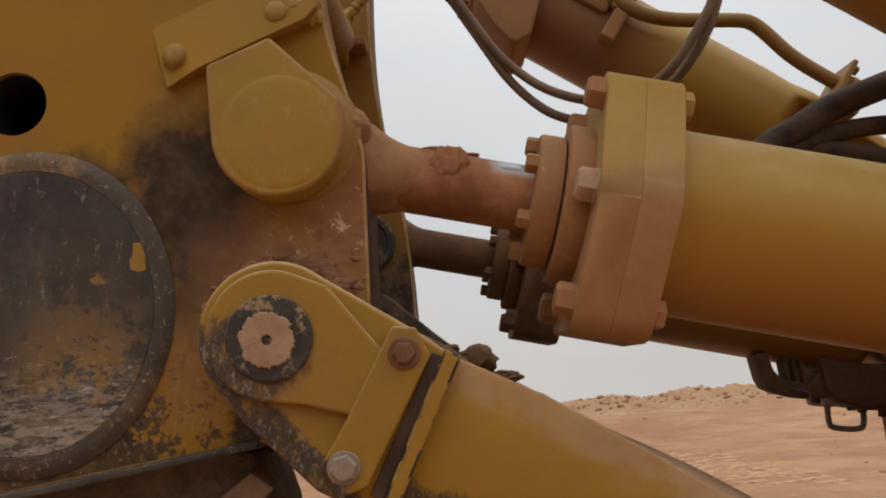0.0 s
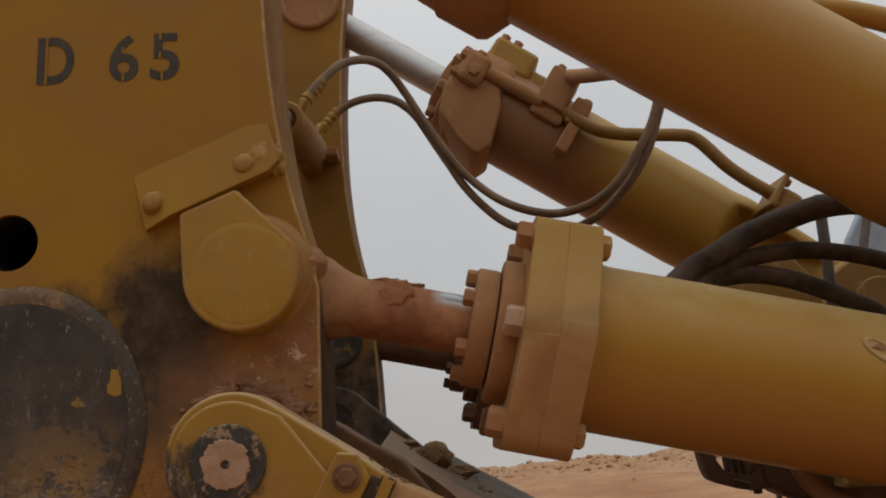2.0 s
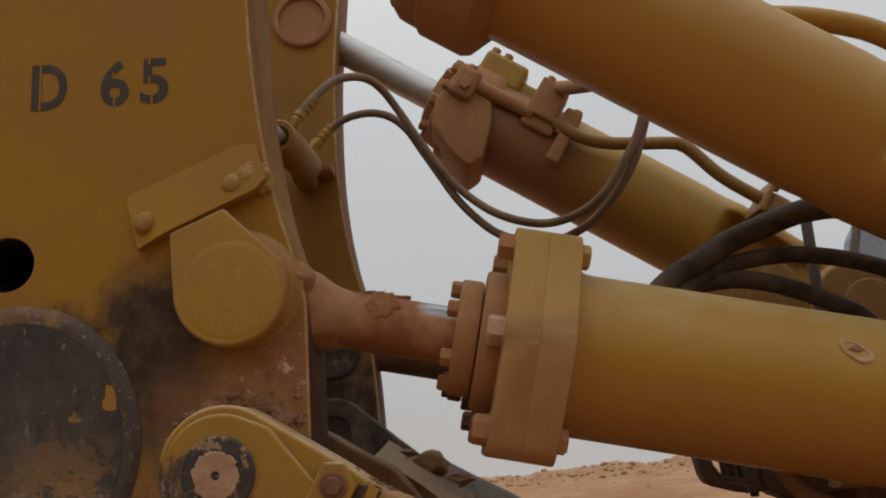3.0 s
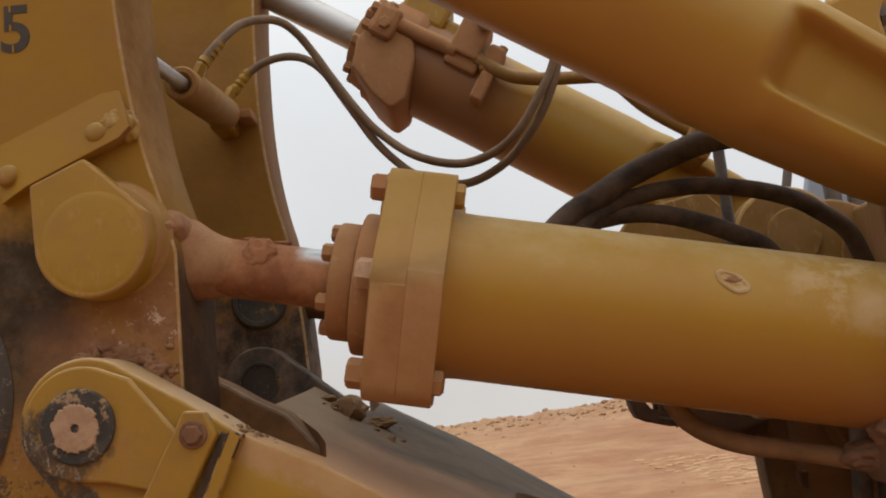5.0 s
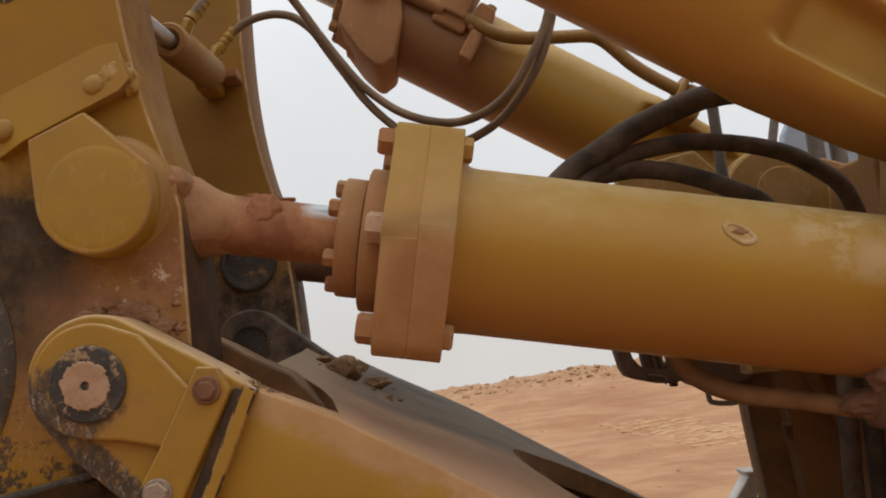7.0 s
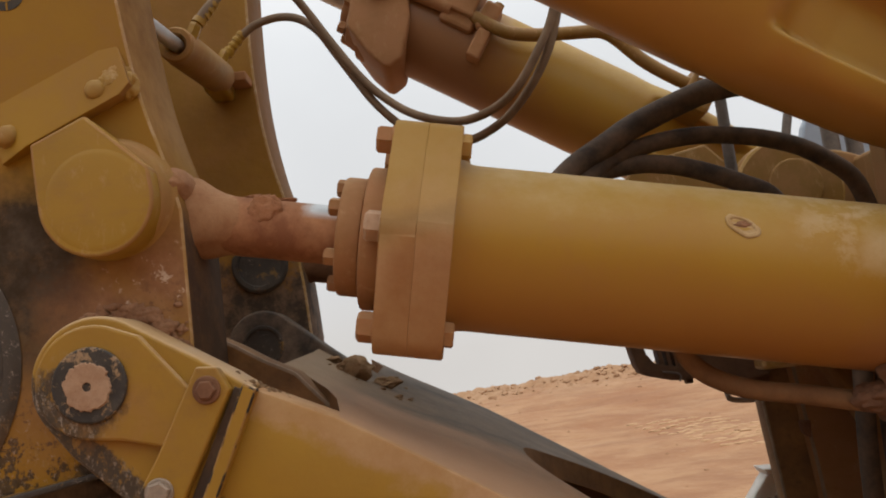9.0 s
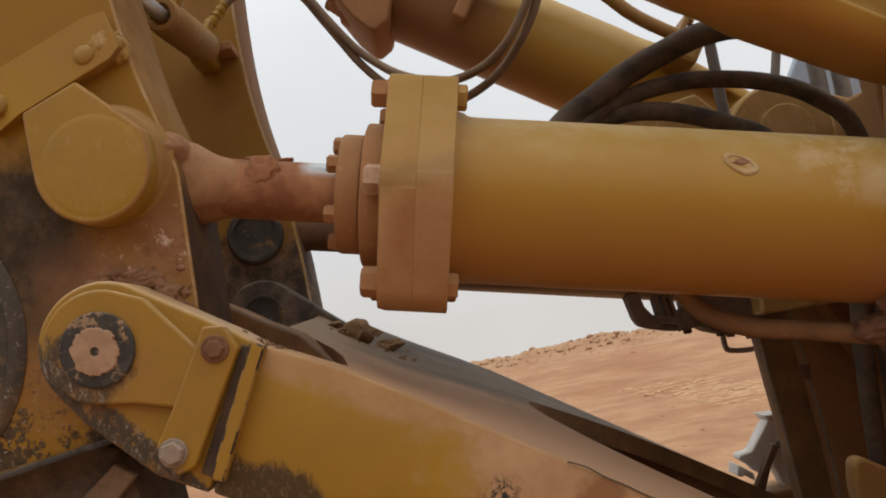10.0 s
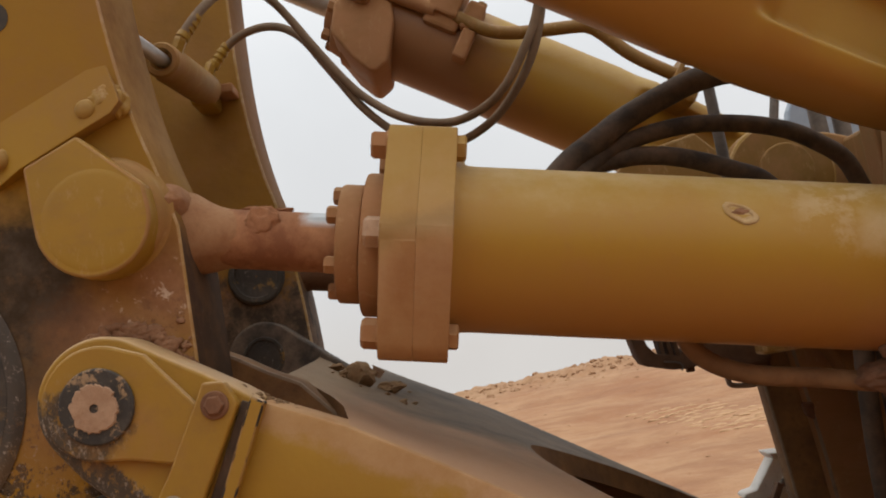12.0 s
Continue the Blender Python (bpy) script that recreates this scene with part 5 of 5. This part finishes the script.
# ---- rear of the machine: lugs, posts, hoses ----
rear = thing("bulldozer", (1.5, 1.7, 0.9), "yellow tracked bulldozer, its dusty rear frame with pin lugs", "bulldozer")
lug_line = line2([(1.045, 1.49), (1.000, 1.55), (0.982, 1.62), (0.992, 1.70), (1.024, 1.856), (1.038, 1.93), (1.062, 1.975), (1.10, 2.0), (1.15, 2.005), (1.22, 1.98)], 5) + [(1.55, 1.80), (1.55, 1.10), (1.22, 1.12)]
front_line = line2([(1.10, 1.42), (1.050, 1.488), (1.018, 1.545), (1.003, 1.60), (1.004, 1.66), (1.021, 1.76), (1.036, 1.86), (1.044, 1.928), (1.066, 1.981), (1.11, 2.010), (1.16, 2.024), (1.22, 2.008)], 5) + [(1.55, 1.84), (1.55, 1.10), (1.30, 1.12)]
for y0, y1 in ((1.04, 1.10), (1.38, 1.46), (1.92, 2.0), (2.30, 2.38)):
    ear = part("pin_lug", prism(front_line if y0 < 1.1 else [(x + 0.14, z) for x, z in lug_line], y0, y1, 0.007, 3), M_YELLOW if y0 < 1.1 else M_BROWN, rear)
    if y0 < 1.1:
        for x, z in ((1.166, 1.905), (1.150, 1.62)):
            boss = part("pin_boss", lathe((x, 1.042, z), (0, -1, 0), soft_profile(0, 0.018, 0.075, 0.006), 48), M_YELLOW, ear)
            part("boss_ring", lathe((x, 1.024, z), (0, -1, 0), soft_profile(0, 0.008, 0.054, 0.003), 40), M_YELLOW, ear)
# the inner pair's lug with its round pin
round_lug = arc(1.133, 1.905, 0.13, -20, 200, 30) + [(1.0, 1.5), (1.3, 1.5)]
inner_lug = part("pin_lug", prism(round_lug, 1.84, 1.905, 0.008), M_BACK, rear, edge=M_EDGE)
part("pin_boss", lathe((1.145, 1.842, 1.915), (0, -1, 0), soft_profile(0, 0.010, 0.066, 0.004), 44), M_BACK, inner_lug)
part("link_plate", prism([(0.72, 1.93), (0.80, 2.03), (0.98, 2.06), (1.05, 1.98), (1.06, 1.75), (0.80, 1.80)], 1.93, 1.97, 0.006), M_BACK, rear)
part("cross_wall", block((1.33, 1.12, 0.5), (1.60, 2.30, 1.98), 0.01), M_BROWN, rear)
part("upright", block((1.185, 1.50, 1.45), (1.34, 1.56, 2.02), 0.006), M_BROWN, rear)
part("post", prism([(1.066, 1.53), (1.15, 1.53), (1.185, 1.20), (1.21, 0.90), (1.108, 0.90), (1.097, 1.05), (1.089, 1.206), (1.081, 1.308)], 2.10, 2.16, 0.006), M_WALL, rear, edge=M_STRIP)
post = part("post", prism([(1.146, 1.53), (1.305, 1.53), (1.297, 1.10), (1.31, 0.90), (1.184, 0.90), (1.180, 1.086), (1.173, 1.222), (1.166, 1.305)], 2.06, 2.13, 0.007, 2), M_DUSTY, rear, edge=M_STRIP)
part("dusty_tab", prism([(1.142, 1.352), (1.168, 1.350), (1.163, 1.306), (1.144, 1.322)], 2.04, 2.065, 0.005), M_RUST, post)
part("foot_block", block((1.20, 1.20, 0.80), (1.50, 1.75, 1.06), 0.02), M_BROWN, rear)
part("guard_plate", prism([(1.022, 1.08), (1.020, 1.15), (1.027, 1.192), (1.037, 1.203), (1.052, 1.200), (1.10, 1.168), (1.28, 1.03), (1.28, 0.85), (1.03, 0.85)], 1.58, 1.63, 0.008, 3), M_BOSS, rear)
for line, r in (([(1.20, 1.75, 1.62), (1.175, 1.75, 1.42), (1.160, 1.75, 1.25), (1.152, 1.75, 1.05)], 0.021), ([(1.25, 1.75, 1.60), (1.226, 1.75, 1.42), (1.218, 1.75, 1.22), (1.22, 1.75, 1.05)], 0.021), ([(1.29, 1.42, 2.56), (1.335, 1.43, 2.36), (1.357, 1.45, 2.24), (1.365, 1.45, 2.14), (1.36, 1.47, 1.95)], 0.040)):
    hose = thing("hydraulic_hose", line[0], "black rubber hose hanging down the machine's rear", "hose", "rear hoses")
    part("rubber_line", sweep(line, r, 14, 8), M_HOSE, hose)
    part("ferrule", lathe(Vector(line[0]), Vector(line[1]) - Vector(line[0]), soft_profile(-0.01, 0.06, r * 1.15, 0.004), 20), M_DARK, hose, "oily steel ferrule")
for x, z0, z1, y, lean in ((0.925, 1.86, 2.13, 1.62, 0.0), (1.23, 2.0, 2.35, 2.1, 0.09), (1.37, 1.9, 2.4, 2.1, 0.0), (1.43, 1.9, 2.4, 2.1, 0.0)):
    part("pipe", sweep([(x, y, z0), (x + lean / 2, y, (z0 + z1) / 2), (x + lean, y, z1)], 0.012 if x < 1.3 else 0.022, 12, 3), M_GRIMEGREY, rear)
hanger = part("hose_hanger", prism([(1.190, 2.36), (1.255, 2.36), (1.262, 2.22), (1.275, 2.16), (1.225, 2.14), (1.205, 2.19)], 1.38, 1.42, 0.006), M_BROWN, rear)
part("hanger_bolt", hexagon((1.225, 1.38, 2.19), (0, -1, 0), 0.026, 0.014, 0, 0.2), M_GRIME, hanger)
part("side_panel", prism([(1.88, 2.20), (1.93, 2.40), (2.02, 2.55), (2.5, 2.85), (3.3, 3.3), (3.3, 1.2), (1.95, 1.2)], 3.5, 3.56, 0.01), M_BLUE, rear, "plain grey-blue panel")
part("stay", block((1.9, 3.4, 0.9), (2.0, 3.52, 1.3), 0.01), M_BROWN, rear)

valve = part("rear_valve", block((1.13, 2.60, 1.43), (1.32, 2.74, 1.49), 0.01), M_GRIME, rear)
part("handle", sweep([(1.158, 2.65, 1.44), (1.158, 2.65, 1.385), (1.172, 2.65, 1.366), (1.238, 2.65, 1.358), (1.262, 2.65, 1.372), (1.266, 2.65, 1.44)], 0.009, 12), M_GRIMEGREY, valve)

# ---- loose things ----
for k, (x, y, s, q) in enumerate(((0.073, 1.80, 0.032, (1.2, 1, 0.95)), (0.135, 1.86, 0.022, (1.5, 1, 0.7)), (0.02, 1.86, 0.015, (1.3, 1, 0.6)))):
    solo("mud_clod", lump((x, y, top_z(x, y) + s * 0.45), s, 11 + k, q, 3, 0.5), M_STONE, "lump of dried mud lying on the beam's top", "clod", "mud clods")
for k, (x, s, q, ang) in enumerate(((0.018, 0.020, (1.4, 0.36, 1.2), 152), (-0.01, 0.013, (2.2, 0.9, 0.45), 92), (0.03, 0.012, (2.4, 0.9, 0.45), 88))):
    c = Vector((x, 1.247, 1.873 - 0.225 * x)) + (Vector((0, 1, 0)) * math.cos(radians(ang)) + LOWV * math.sin(radians(ang))) * 0.048
    solo("mud_clod", lump(c, s, 30 + k, q, 4, 0.45), M_RODMUD, "crust of red mud stuck to the rod", "clod", "rod crusts", angle=179)
bracket = thing("steel_bracket", (1.09, 2.3, 1.05), "grey-white cast steel bracket behind the beam", "bracket")
arm = part("arm", prism([(1.121, 1.188), (1.157, 1.182), (1.144, 1.136), (1.125, 1.117), (1.089, 1.069), (1.068, 1.046), (1.053, 1.068), (1.019, 1.095), (1.025, 1.105), (1.059, 1.11)], 2.29, 2.35, 0.005), M_WHITE, bracket)
part("arm_flange", prism([(1.107, 1.204), (1.155, 1.202), (1.158, 1.179), (1.118, 1.186)], 2.275, 2.36, 0.004), M_WHITE, arm)
part("arm_foot", prism([(1.012, 1.082), (1.05, 1.053), (1.051, 1.031), (1.038, 1.041), (1.027, 1.055), (1.018, 1.047), (1.003, 1.053)], 2.28, 2.36, 0.003), M_WHITE, arm)
part("leg", prism([(1.118, 1.085), (1.156, 1.124), (1.168, 1.103), (1.185, 0.94), (1.155, 0.94), (1.116, 1.055)], 2.30, 2.36, 0.005), M_WHITE, bracket)
part("strut", prism([(1.108, 1.128), (1.125, 1.120), (1.088, 1.062), (1.051, 0.98), (1.028, 1.0)], 2.25, 2.28, 0.003), M_GRIME, bracket)
for x, z in ((1.140, 1.118), (1.158, 1.045)):
    part("bolt", hexagon((x, 2.292, z), (0, -1, 0), 0.022, 0.012, 0, 0.3), M_GRIMEGREY, bracket)
part("base", block((1.0, 2.25, 0.5), (1.2, 2.4, 1.0), 0.01), M_BROWN, bracket)

# crumbling crust of mud packed in the joints
rng = random.Random(21)
crust = bmesh.new()
for k in range(120):
    a = radians(rng.uniform(38, 165))
    r = rng.gauss(0.101, 0.006)
    join(crust, lump((PIN[0] + r * math.cos(a), 1.143, PIN[1] + r * math.sin(a)), rng.uniform(0.003, 0.008), 100 + k, (1.6, 0.6, 1.0), 2, 0.55))
for k in range(60):
    x = rng.uniform(-0.16, -0.095)
    join(crust, lump((x, 1.144, 1.70 + rng.gauss(0.0, 0.016)), rng.uniform(0.002, 0.006), 240 + k, (1.4, 0.5, 0.9), 2, 0.5))
cake = join(lump((-0.110, 1.205, 1.945), 0.034, 401, (0.8, 2.0, 0.9), 5, 0.10), lump((-0.106, 1.290, 1.940), 0.032, 402, (0.8, 1.9, 0.85), 5, 0.12))
tagged(new("mud_cake", finish_mesh(cake, "mud_cake", M_FLARE, 179)), "smooth cake of pale red dust over the plate's edge at the rod", "mud", kind="stuff")
bolt_cake = join(lump((-0.180, 1.143, 2.112), 0.030, 503, (1.0, 0.55, 0.85), 5, 0.35), lump((-0.155, 1.143, 2.105), 0.018, 505, (0.8, 0.6, 1.4), 4, 0.35))
tagged(new("mud_cake", finish_mesh(bolt_cake, "mud_cake", M_STRAP, 179)), "dry dust caked over the strap's bolt", "mud", kind="stuff")
tagged(new("mud_crust", finish_mesh(crust, "mud_crust", M_CRUST, 179)), "crumbling red-brown mud packed round the pin lug", "mud", kind="stuff")
crumbs = bmesh.new()
for k in range(40):
    x = rng.uniform(-0.03, 0.16)
    y = rng.uniform(1.07, 1.13)
    z = 1.622 - 0.62 * x + 0.002
    join(crumbs, lump((x, y, z), rng.uniform(0.003, 0.008), 220 + k, (1.3, 1.1, 0.7), 2, 0.5))
for k in range(9):
    x, y = rng.uniform(0.02, 0.20), rng.uniform(1.65, 2.0)
    join(crumbs, lump((x, y, top_z(x, y) + 0.001), rng.uniform(0.003, 0.008), 280 + k, (1.3, 1.1, 0.6), 2, 0.5))
tagged(new("mud_crumbs", finish_mesh(crumbs, "mud_crumbs", M_STONE, 40)), "scattered crumbs of dried mud on the beam", "mud", kind="stuff")
